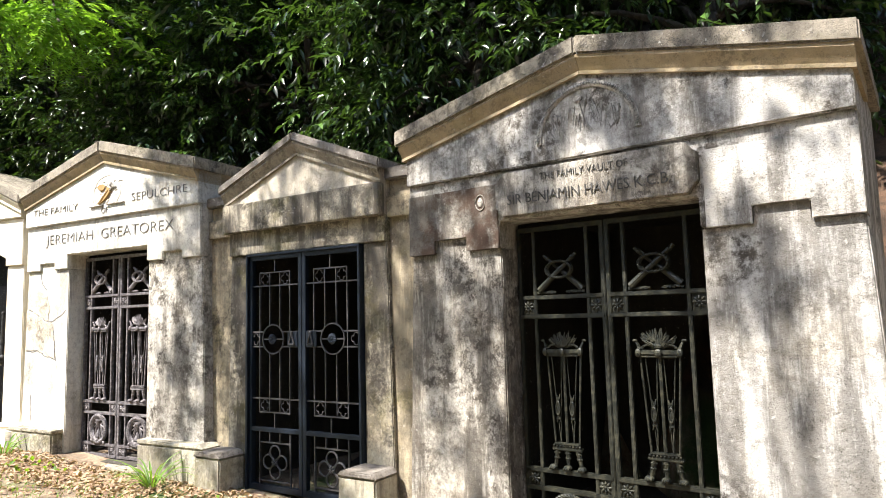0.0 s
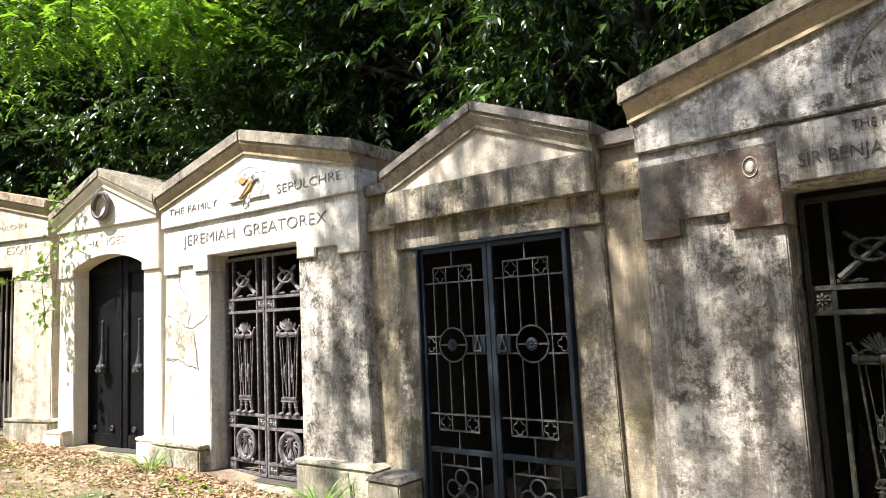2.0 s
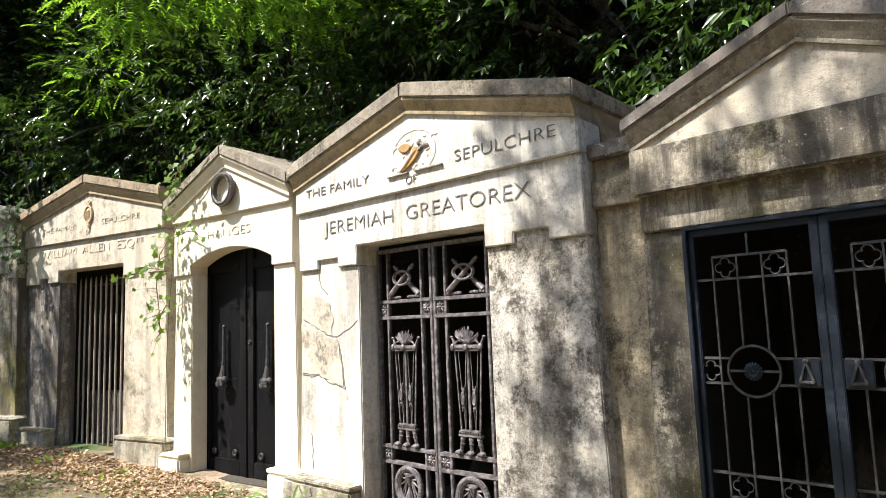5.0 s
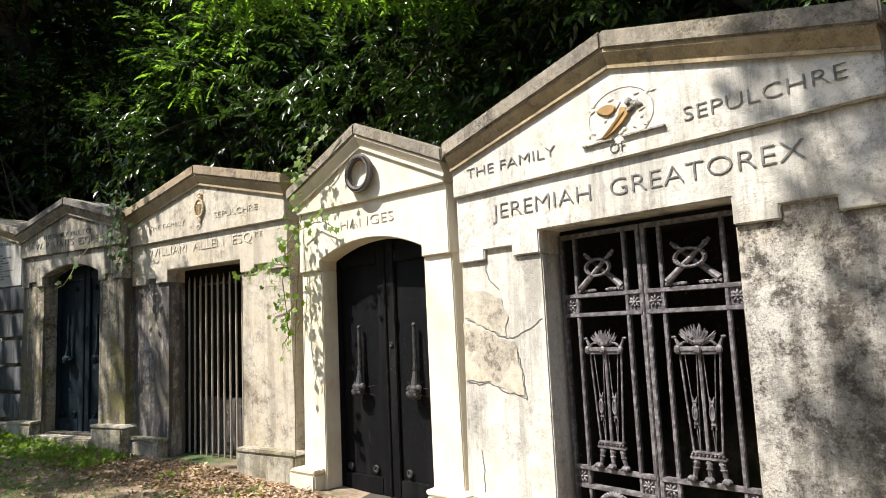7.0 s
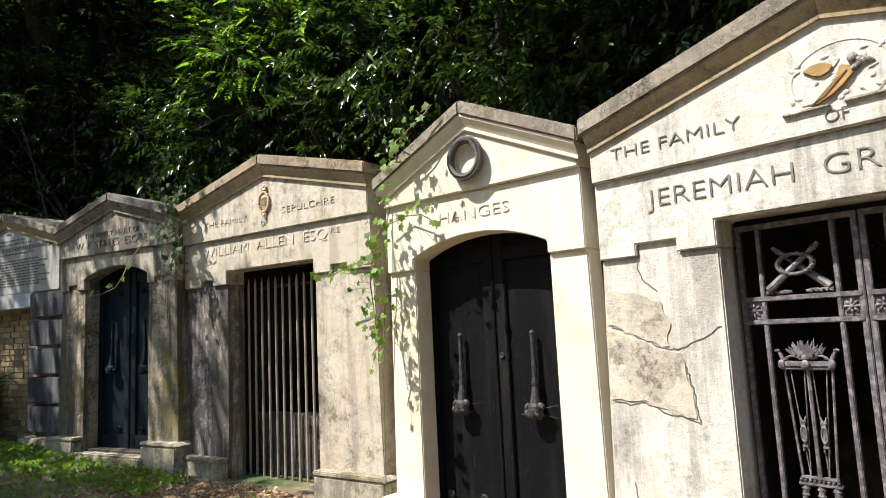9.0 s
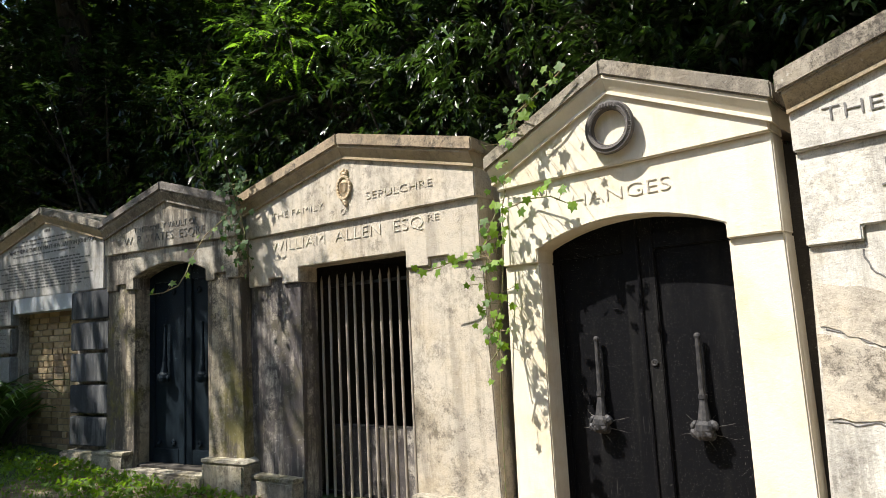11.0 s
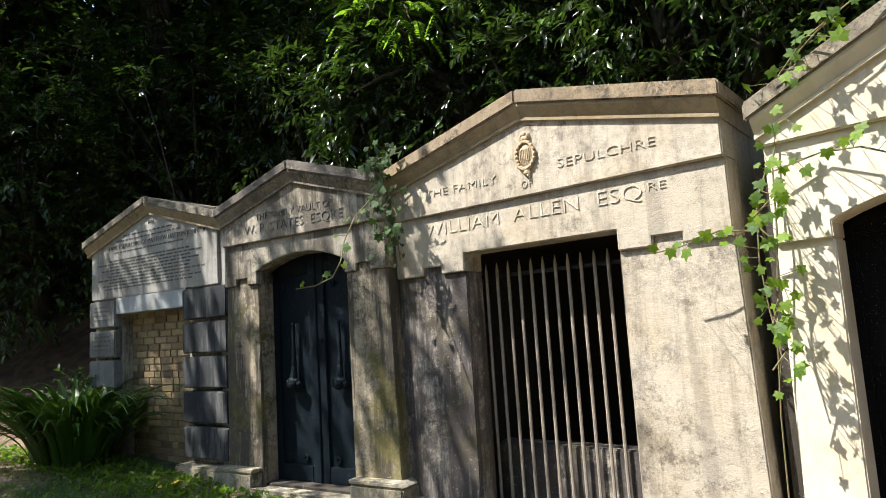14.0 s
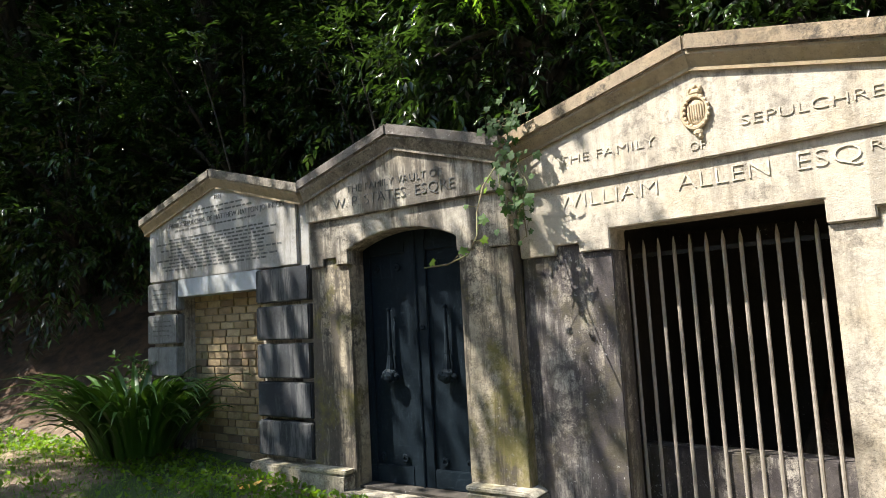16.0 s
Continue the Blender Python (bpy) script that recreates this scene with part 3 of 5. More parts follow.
def quatrefoil_gate(s):
    """One leaf of the flat-bar gates with quatrefoils and a rosette ring."""
    m = IRON_BLUE
    g = thing("iron_gate", SITE["b"] @ Matrix.Translation((s * 0.3, 0.03, 0)), "blue-black wrought-iron gate leaf with quatrefoils", "gate", "quatrefoil gate leaves")
    h = 0.295
    zb, zt = 0.04, 1.94
    for x, w in ((-h + 0.016, 0.014), (h - 0.016, 0.014)):
        wide = 0.02 if x * s < 0 else w
        part("stile", box(x - wide, x + wide, -0.022, 0.022, zb, zt, 0.004), m, g)
    part("rail", box(-h, h, -0.02, 0.02, zt - 0.032, zt + 0.002, 0.005), m, g)
    part("rail", box(-h, h, -0.02, 0.02, 0.505, 0.54, 0.005), m, g)
    part("rail", box(-h, h, -0.02, 0.02, zb, zb + 0.05, 0.005), m, g)
    xs = [-0.185, -0.07, 0.045, 0.155]
    xc = -0.012 + s * 0.02
    for x in xs:
        gap = math.sqrt(max(0.0, 0.118 ** 2 - (x - xc) ** 2))
        spans = ((0.66, 1.25 - gap), (1.25 + gap, 1.80)) if gap > 0.03 else ((0.66, 1.80),)
        for za, zc in spans:
            part("bar", box(x - 0.0045, x + 0.0045, -0.008, 0.008, za, zc, 0), IRON_WIRE, g)
    part("bar", box(-0.02, -0.01, -0.008, 0.008, 1.80, 1.90, 0), IRON_WIRE, g)
    part("bar", box(-0.02, -0.01, -0.008, 0.008, 0.54, 0.66, 0), IRON_WIRE, g)
    for z, x0, x1 in ((1.80, xs[0], xs[3]), (1.69, -h, h), (1.31, -h, xc - 0.1), (1.31, xc + 0.1, h), (1.19, -h, xc - 0.1), (1.19, xc + 0.1, h), (0.77, -h, h), (0.66, xs[0], xs[3]), (0.42, xs[0], xs[3]), (0.12, xs[0], xs[3])):
        part("cross_bar", box(x0, x1, -0.007, 0.007, z - 0.006, z + 0.006, 0), IRON_WIRE, g)
    for z in (1.745, 0.715):
        for x in (-0.1275, 0.10):
            part("quatrefoil", lobe_ring((x, 0, z), 0.045, 0.004, bmesh.new()), IRON_WIRE, g)
    part("quatrefoil", lobe_ring((s * 0.235, 0, 1.25), 0.045, 0.004, bmesh.new()), IRON_WIRE, g)
    part("ring", ring((xc, -0.006, 1.25), 0.118, 0.007, None, 32, 6), IRON_WIRE, g)
    part("disc", box(xc - 0.11, xc + 0.11, -0.004, 0.004, 1.244, 1.256, 0), IRON_WIRE, g)
    part("rosette", rosette((xc, -0.012, 1.25), 0.046, 0.014, bmesh.new(), 16), IRON_BLUE, g)
    xl = -s * 0.2
    lock = part("lock_plate", box(xl - 0.055, xl + 0.055, -0.026, -0.012, 1.19, 1.31, 0.004), m, g)
    bm = bmesh.new()
    for a, b in (((0, 0.045), (-0.028, -0.045)), ((0, 0.045), (0.028, -0.045)), ((-0.028, -0.045), (0.028, -0.045))):
        rod((xl + a[0], -0.036, 1.255 + a[1]), (xl + b[0], -0.036, 1.255 + b[1]), 0.007, None, 6, bm)
    blob((xl, -0.034, 1.3), (0.014, 0.012, 0.014), bm, 6)
    part("pull_handle", bm, IRON_WIRE, g, "worn triangular pull handle")
    for x in (xs[0], xs[3]):
        part("bar", box(x - 0.005, x + 0.005, -0.008, 0.008, 0.09, 0.52, 0), IRON_WIRE, g)
    for x in (xs[1], xs[2]):
        part("bar", box(x - 0.005, x + 0.005, -0.008, 0.008, 0.42, 0.52, 0), IRON_WIRE, g)
    for i in range(4):
        a = math.pi / 2 * i
        part("petal_ring", ring((-0.012 + 0.075 * math.cos(a), -0.004, 0.27 + 0.075 * math.sin(a)), 0.055, 0.008, None, 20, 6), IRON_WIRE, g)
    part("rosette", rosette((-0.012, -0.012, 0.27), 0.035, 0.012, bmesh.new(), 8), IRON_WIRE, g)


IRON_WIRE = iron("iron_thin_bar", (0.035, 0.036, 0.042), (0.14, 0.13, 0.115), 0.45, 0.6)
for sgn in (-1, 1):
    quatrefoil_gate(sgn)
bm = box(-0.612, -0.59, -0.02, 0.08, 0.0, 1.958, 0.003)
box(0.59, 0.612, -0.02, 0.08, 0.0, 1.958, 0.003, bm)
box(-0.612, 0.612, -0.02, 0.08, 1.942, 1.96, 0.003, bm)
part("gate_frame", bm, IRON_BLUE, TOMB_B, "blue-black iron gate frame")


def torch_handle(x, y, z, leaf, mat, webs):
    """An upturned torch with a flame cup, used as a door pull."""
    bm = rod((x, y, z + 0.5), (x, y, z + 0.14), 0.013, 0.02, 10)
    blob((x, y, z + 0.5), (0.02, 0.018, 0.02), bm, 8)
    ring_z = z + 0.16
    rod((x, y, ring_z + 0.012), (x, y, ring_z - 0.012), 0.026, 0.026, 10, bm)
    rod((x, y, z + 0.15), (x, y - 0.012, z + 0.03), 0.02, 0.036, 10, bm)
    t = part("torch_handle", bm, mat, leaf, "worn iron torch-shaped pull")
    bm = bmesh.new()
    rng = random.Random(int(z * 991))
    for i in range(16):
        a = math.tau * i / 16
        r = rng.uniform(0.035, 0.066)
        blob((x + r * math.cos(a), y - 0.022 + 0.02 * math.sin(a), z - rng.uniform(-0.01, 0.065)), (0.024, 0.022, 0.03), bm, 6, pose(0, 0, 0, 0, rng.uniform(-50, 50), 0))
    blob((x, y - 0.03, z - 0.02), (0.055, 0.035, 0.06), bm, 8)
    part("torch_flame", bm, mat, t)
    if webs:
        bm = bmesh.new()
        for i in range(9):
            a = math.tau * (i + rng.uniform(-0.4, 0.4)) / 9
            rod((x + 0.045 * math.cos(a), y - 0.02, z - 0.02 + 0.05 * math.sin(a)), (x + rng.uniform(0.07, 0.18) * math.cos(a), y + 0.028, z - 0.02 + rng.uniform(0.06, 0.14) * math.sin(a)), 0.0006, 0.0004, 4, bm)
        tagged(part("cobweb", bm, COBWEB, t, "grey dusty cobweb strands"), kind="stuff")


def panel_doors(key, y, hw, z0, spring, rise, mat, pull, label, top_bosses, group):
    """A pair of arched, panelled doors with bosses and torch pulls."""
    R = (hw * hw + rise * rise) / (2 * rise)
    def top(x):
        return spring + rise - R + math.sqrt(R * R - x * x)
    for s in (-1, 1):
        d = thing("door_leaf", SITE[key] @ Matrix.Translation((s * hw / 2, y, 0)), label, "door", group)
        o = -s * hw / 2
        n = 8
        def X(v):
            return s * v + o
        edge = [(X(hw * i / n), top(hw * i / n)) for i in range(n + 1)]
        part("panel", prism([(X(0.0), z0), (X(hw), z0)] + edge[::-1], 0.012, 0.05, 0), mat, d)
        for u0, u1 in ((0.003, 0.1), (hw - 0.1, hw)):
            x = sorted((X(u0), X(u1)))
            part("door_stile", box(x[0], x[1], -0.014, 0.013, z0, min(top(u0), top(u1)) - 0.004, 0.006), mat, d)
        x = sorted((X(0.1), X(hw - 0.1)))
        part("door_rail", box(x[0], x[1], -0.014, 0.013, z0, z0 + 0.14, 0.006), mat, d)
        part("door_rail", box(x[0], x[1], -0.014, 0.013, spring - 0.06, top(hw - 0.1) - 0.01, 0.006), mat, d)
        if s > 0:
            part("meeting_bead", rod((X(0.0), -0.018, z0), (X(0.0), -0.018, spring + rise - 0.02), 0.012, None, 8), mat, d)
            bm = ring((X(0.05), -0.02, 1.42 + z0 - 0.2), 0.016, 0.006, None, 16, 6)
            blob((X(0.05), -0.016, 1.42 + z0 - 0.2), (0.012, 0.008, 0.012), bm, 6)
            part("keyhole_boss", bm, pull, d, "small bright metal keyhole boss")
        zs = [z0 + 0.2] + ([spring - 0.17] if top_bosses else [])
        for z in zs:
            for u in (0.19, hw - 0.16):
                bm = ring((X(u), -0.002, z), 0.022, 0.012, None, 16, 6)
                blob((X(u), 0.004, z), (0.013, 0.014, 0.013), bm, 6)
                part("boss", bm, pull, d)
        torch_handle(X(hw / 2 - 0.01), -0.03, z0 + 0.87, d, pull, not top_bosses)


COBWEB = letter_mat("cobweb", (0.2, 0.19, 0.17))
DOOR_IRON = iron("door_pull_iron", (0.022, 0.022, 0.024), (0.16, 0.145, 0.135), 0.6, 0.35)
panel_doors("d", 0.215, 0.66, 0.20, 2.16, 0.16, DOOR_BLACK, DOOR_IRON, "black-painted panelled door leaf, dusty with cobwebs", False, "black arched doors")
panel_doors("f", 0.215, 0.57, 0.50, 2.38, 0.14, DOOR_BLUE, DOOR_BLUE, "blue-black panelled iron door leaf with bosses", True, "blue-black arched doors")

# barred opening
gr = thing("window_grille", SITE["e"] @ Matrix.Translation((-0.02, 0.27, 0)), "brown iron bars with pointed tips in the opening", "grille")
for i in range(14):
    x = -0.68 + 0.1 * i
    bm = rod((x, 0, 0.30), (x, 0, 2.16), 0.0125, None, 8)
    rod((x, 0, 2.16), (x, 0, 2.22), 0.0125, 0.002, 8, bm)
    part("bar", bm, IRON_BROWN, gr)
# Rails in black iron: the lintel's shade is put into their colour.
for z in (0.34, 2.12):
    part("cross_rail", box(-0.72, 0.66, 0.014, 0.03, z - 0.014, z + 0.014, 0.003), IRON_BLACK, gr)
bm = box(-0.72, 0.72, 0.45, 0.62, -0.2, 0.87, 0.01)
part("sill_wall", bm, STONE_SAND_DARK, TOMB_E, "low stained stone wall inside the bars")

# ---- carved and lettered details ----
lettering("JEREMIAH  GREATOREX", 0.005, 2.258, -0.004, 0.103, TOMB_C, LETTER_FADED, width=1.97)
lettering("THE FAMILY", -0.80, 2.575, -0.034, 0.07, TOMB_C, LETTER_FADED, width=0.77)
lettering("OF", 0.02, 2.50, -0.034, 0.06, TOMB_C, LETTER_FADED)
lettering("SEPULCHRE", 0.81, 2.575, -0.034, 0.078, TOMB_C, LETTER_FADED, width=0.77)
lettering("WILLIAM  ALLEN  ESQ", -0.08, 2.455, -0.004, 0.095, TOMB_E, LETTER_STONE, width=1.74, thin=0.03)
lettering("RE", 0.88, 2.495, -0.004, 0.05, TOMB_E, LETTER_STONE, width=0.11, thin=0.03)
lettering("THE FAMILY", -0.57, 2.745, -0.034, 0.058, TOMB_E, LETTER_STONE, width=0.66, thin=0.03)
lettering("OF", 0.005, 2.665, -0.034, 0.052, TOMB_E, LETTER_STONE, thin=0.03)
lettering("SEPULCHRE", 0.58, 2.75, -0.034, 0.06, TOMB_E, LETTER_STONE, width=0.66, thin=0.03)
lettering("THE FAMILY VAULT OF", -0.01, 2.83, -0.034, 0.058, TOMB_F, LETTER_GREY, width=0.94)
lettering("W. P. STATES  ESQRE", -0.03, 2.715, -0.034, 0.082, TOMB_F, LETTER_GREY, width=1.2)
lettering("HANGES", 0.005, 2.40, -0.004, 0.082, TOMB_D, LETTER_STONE, width=0.63, thin=0.03)

# tablet and lunette on the grey-white front
tab = [(-0.60, 2.06), (-0.585, 2.045), (-0.56, 2.02), (-0.555, 2.0), (0.575, 2.0), (0.58, 2.02), (0.605, 2.045), (0.625, 2.06),
       (0.625, 2.215), (0.605, 2.23), (0.585, 2.25), (0.575, 2.275), (-0.555, 2.275), (-0.56, 2.25), (-0.585, 2.23), (-0.60, 2.215)]
part("tablet", prism(tab, -0.05, 0.02, 0.006), STONE_HAWK_STAINED, TOMB_A, "projecting stained name tablet with scooped corners")
lettering("SIR BENJAMIN HAWES K.C.B.", -0.01, 2.07, -0.054, 0.062, TOMB_A, LETTER_BLACK, width=1.0, thin=0.012)
lettering("THE FAMILY VAULT OF", -0.01, 2.195, -0.054, 0.042, TOMB_A, LETTER_BLACK, width=0.54, thin=0.012)
bm = ring((0.02, -0.024, 2.41), 0.305, 0.022, None, 40, 8, 1.0, 1.0, 0, math.pi)
part("lunette_arch", bm, STONE_HAWK, TOMB_A)
rng = random.Random(5)
bm = bmesh.new()
for i in range(46):
    x = rng.uniform(-0.2, 0.2)
    z = rng.uniform(0.02, 0.2) * (1 - abs(x) * 2.2)
    a = rng.uniform(-0.7, 0.7)
    rod((x + 0.02, -0.03, 2.42 + z * 0.4), (x + 0.02 + 0.06 * a, -0.034, 2.45 + z), 0.003, 0.005, 5, bm)
blob((-0.02, -0.034, 2.64), (0.03, 0.012, 0.022), bm, 8)
tagged(part("wheat_relief", bm, STONE_HAWK, TOMB_A, "shallow carved relief of growing corn"), kind="stuff")
m_text = "THAT WHICH THOU SOWEST IS NOT QUICKENED EXCEPT IT DIE"
for i, ch in enumerate(m_text):
    if ch == " ":
        continue
    a = math.pi * (1 - (i + 0.7) / (len(m_text) + 0.4))
    lettering(ch, 0.02 + 0.298 * math.cos(a), 2.41 + 0.298 * math.sin(a), -0.05, 0.024, TOMB_A, LETTER_GREY, lean=-(math.degrees(a) - 90)).name = "inscription_letter"
bm = ring((-0.74, -0.01, 2.12), 0.045, 0.003, None, 20, 6, 0.8, 1.1)
blob((-0.74, -0.008, 2.12), (0.022, 0.008, 0.03), bm, 8)
part("shield_boss", bm, STONE_HAWK_STAINED, TOMB_A)

part("ear_block", prism([(-1.338, 1.815), (-1.12, 1.815), (-1.12, 1.905), (-0.86, 1.905), (-0.86, 1.815), (-0.612, 1.815), (-0.612, 2.225), (-1.338, 2.225)], -0.007, 0.02, 0.004), STONE_RUSTY, TOMB_A, "rust-stained corner stone block")
part("ear_block", prism([(1.338, 1.815), (1.12, 1.815), (1.12, 1.905), (0.86, 1.905), (0.86, 1.815), (0.64, 1.815), (0.64, 2.225), (1.338, 2.225)], -0.005, 0.02, 0.004), STONE_HAWK, TOMB_A)

# winged figure panel: plain carved shapes, partly broken away
OCHRE = stone("stone_broken_ochre", (0.34, 0.21, 0.08), soot=0.1, streak=0.1)
OCHRE_LABEL = "ochre broken carved relief"
part("roundel", ring((0.05, -0.029, 2.71), 0.19, 0.005, None, 40, 6, 1.1, 0.85), STONE_CREAM, TOMB_C)
leafy = [(-0.105, 2.768), (-0.06, 2.79), (-0.01, 2.79), (0.035, 2.762), (0.02, 2.735), (-0.02, 2.72), (-0.06, 2.732)]
part("carved_wing", prism(leafy, -0.044, -0.028, 0.006), OCHRE, TOMB_C, OCHRE_LABEL)
robe = [(0.06, 2.755), (0.1, 2.74), (0.115, 2.7), (0.07, 2.655), (0.02, 2.62), (-0.05, 2.59), (-0.085, 2.595), (-0.03, 2.63), (0.03, 2.675), (0.045, 2.715)]
bm = prism(robe, -0.048, -0.028, 0.005)
for k in range(4):
    rod((0.085 - 0.012 * k, -0.05, 2.72 - 0.008 * k), (-0.02 - 0.015 * k, -0.05, 2.62 - 0.007 * k), 0.005, 0.003, 5, bm)
part("carved_robe", bm, OCHRE, TOMB_C, OCHRE_LABEL)
bm = blob((0.112, -0.036, 2.772), (0.024, 0.018, 0.024), None, 10)
blob((0.155, -0.034, 2.748), (0.05, 0.014, 0.018), bm, 10, pose(0, 0, 0, 0, 24, 0))
blob((0.12, -0.034, 2.725), (0.04, 0.016, 0.016), bm, 10, pose(0, 0, 0, 0, -30, 0))
part("carved_shoulder", bm, STONE_CREAM_DARK, TOMB_C, "", True)
bm = bmesh.new()
rng = random.Random(77)
for k in range(26):
    u = rng.uniform(-0.17, 0.27)
    v = rng.uniform(2.6, 2.82)
    blob((u, -0.031, v), (rng.uniform(0.01, 0.03), 0.006, rng.uniform(0.006, 0.014)), bm, 6, pose(0, 0, 0, 0, rng.uniform(-50, 50), 0))
tagged(part("relief_ground", bm, STONE_CREAM, TOMB_C), kind="stuff")
part("relief_ledge", merge(box(-0.21, 0.0, -0.05, -0.02, 2.572, 2.584, 0.003), box(0.06, 0.32, -0.05, -0.02, 2.574, 2.588, 0.003)), STONE_CREAM_DARK, TOMB_C)

# serpent ring
R0, r0, nseg, nsec = 0.13, 0.029, 64, 8
bm = ring((0.02, -0.075, 2.82), R0, r0, None, nseg, nsec, 1.0, 1.02)
for f_i, f in enumerate(list(bm.faces)):
    if f_i % 2 == 0:
        bmesh.ops.poke(bm, faces=[f], offset=0.007)
for k in range(6):
    a = math.radians(105 - 8 * k)
    blob((0.02 + (R0 + 0.004) * math.cos(a), -0.08, 2.82 + (R0 + 0.004) * math.sin(a)), (0.03, 0.03, 0.028), bm, 6)
SERPENT = stone("serpent_grey", (0.11, 0.1, 0.095), soot=0.5, streak=0.1)
part("serpent_ring", bm, SERPENT, TOMB_D, "dark scaly stone serpent ring")
bm = bmesh.new()
bmesh.ops.create_circle(bm, cap_ends=True, segments=32, radius=0.118, matrix=pose(0.02, -0.036, 2.82, 90, 0, 0))
bmesh.ops.create_cone(bm, cap_ends=False, segments=32, radius1=0.118, radius2=0.118, depth=0.07, matrix=pose(0.02, -0.065, 2.82, 90, 0, 0))
part("ring_core", bm, STONE_PAINT, TOMB_D)

# oval crest
bm = ring((0.01, -0.04, 2.885), 0.085, 0.014, None, 28, 6, 0.85, 1.1)
blob((0.02, -0.034, 2.885), (0.06, 0.016, 0.08), bm, 12)
for i in range(18):
    a = math.tau * i / 18
    blob((0.02 + 0.07 * math.cos(a), -0.046, 2.885 + 0.092 * math.sin(a)), (0.012, 0.01, 0.012), bm, 5)
for x, z, sx, sz in ((0, 0.115, 0.045, 0.02), (-0.03, 0.13, 0.012, 0.02), (0.03, 0.13, 0.012, 0.02), (0, 0.145, 0.014, 0.018), (0, -0.12, 0.03, 0.025), (0.012, -0.145, 0.014, 0.018)):
    blob((0.02 + x, -0.036, 2.885 + z), (sx, 0.02, sz), bm, 7)
for i in range(7):
    rod((-0.02 + 0.014 * i, -0.05, 2.845), (-0.02 + 0.014 * i, -0.05, 2.925), 0.004, None, 5, bm)
CREST = stone("crest_stone", (0.48, 0.38, 0.25), soot=0.3, streak=0.2)
part("oval_crest", bm, CREST, TOMB_E, "carved oval crest with garter and crown")

# tan front: projecting frieze, link walls, base blocks
part("frieze", box(-0.845, 0.845, -0.075, 0.0, 2.15, 2.395, 0.008), STONE_TAN, TOMB_B)
for x0, x1, lab in ((-1.14, -0.842, "left"), (0.842, 1.10, "right")):
    part("link_wall", box(x0, x1, 0.06, 0.5, -0.5, 2.42, 0.008), STONE_LINK, TOMB_B)
    part("link_band", box(x0, x1, 0.02, 0.06, 2.14, 2.30, 0.006), STONE_LINK, TOMB_B)
    part("link_cap", box(x0 - 0.01, x1 + 0.01, 0.0, 0.5, 2.42, 2.51, 0.01), COPING_DARK, TOMB_B)
for x0, x1 in ((-0.97, -0.66), (0.57, 0.9)):
    part("base_block", box(x0, x1, -0.24, 0.02, -0.4, 0.31, 0.012), PLINTH, TOMB_B)
    part("base_block_cap", prism([(x0 - 0.01, 0.31), (x1 + 0.01, 0.31), (x1 - 0.03, 0.35), (x0 + 0.03, 0.35)], -0.25, 0.02, 0.008), COPING_DARK, TOMB_B)

# doorsteps
for key, w, z, tomb in (("c", 0.7, 0.09, TOMB_C), ("d", 0.66, 0.19, TOMB_D), ("f", 0.6, 0.48, TOMB_F)):
    part("doorstep", box(-w, w, -0.12, 0.3, z - 0.4, z, 0.02), PLINTH, tomb)

# inscription front: grey lintel, quoins, brick infill
part("lintel", box(-0.645, 0.67, -0.045, 0.2, 2.145, 2.33, 0.006), LINTEL_GREY, TOMB_G, "pale blue-grey painted lintel")
for i in range(5):
    z1 = 2.315 - 0.345 * i
    part("quoin", box(0.66, 1.37, -0.075, 0.2, z1 - 0.31, z1, 0.012), GRANITE, TOMB_G, "black weathered stone quoin block")
    part("quoin", box(-1.2, -0.645, -0.06, 0.2, z1 - 0.31, z1, 0.012), QUOIN_GREY, TOMB_G)
part("quoin_base", box(0.62, 1.42, -0.16, 0.1, 0.1, 0.57, 0.015), PLINTH, TOMB_G)
part("side_return", box(1.19, 1.4, 0.0, 0.4, 0.0, 2.9, 0.006), STONE_TABLET, TOMB_G)
rng = random.Random(8)
lettering("1844", 0.05, 3.11, -0.034, 0.045, TOMB_G, LETTER_GREY)
lettering("FAMILY SEPULCHRE OF MATTHEW HATTON JOHNSON", 0.12, 2.895, -0.034, 0.055, TOMB_G, LETTER_GREY, width=1.85)
for w, z in [(0.9, 3.03), (1.2, 2.98), (1.3, 2.85)] + [(rng.uniform(1.4, 2.0), 2.76 - 0.036 * i) for i in range(10)]:
    bm = bmesh.new()
    x = -0.05 - w / 2
    while x < -0.05 + w / 2:
        l = rng.uniform(0.03, 0.11)
        box(x, min(x + l, 1.12), -0.0335, -0.029, z, z + 0.017, 0, bm)
        x += l + rng.uniform(0.015, 0.03)
    tagged(part("worn_writing", bm, LETTER_GREY, TOMB_G), kind="stuff")
for i in range(2):
    bm = bmesh.new()
    for j in range(4):
        x = -1.12 + rng.uniform(0, 0.06)
        while x < -0.78:
            l = rng.uniform(0.03, 0.08)
            box(x, x + l, -0.0625, -0.059, 2.235 - 0.345 * i - 0.05 * j, 2.25 - 0.345 * i - 0.05 * j, 0, bm)
            x += l + 0.018
    tagged(part("worn_writing", bm, LETTER_GREY, TOMB_G), kind="stuff")


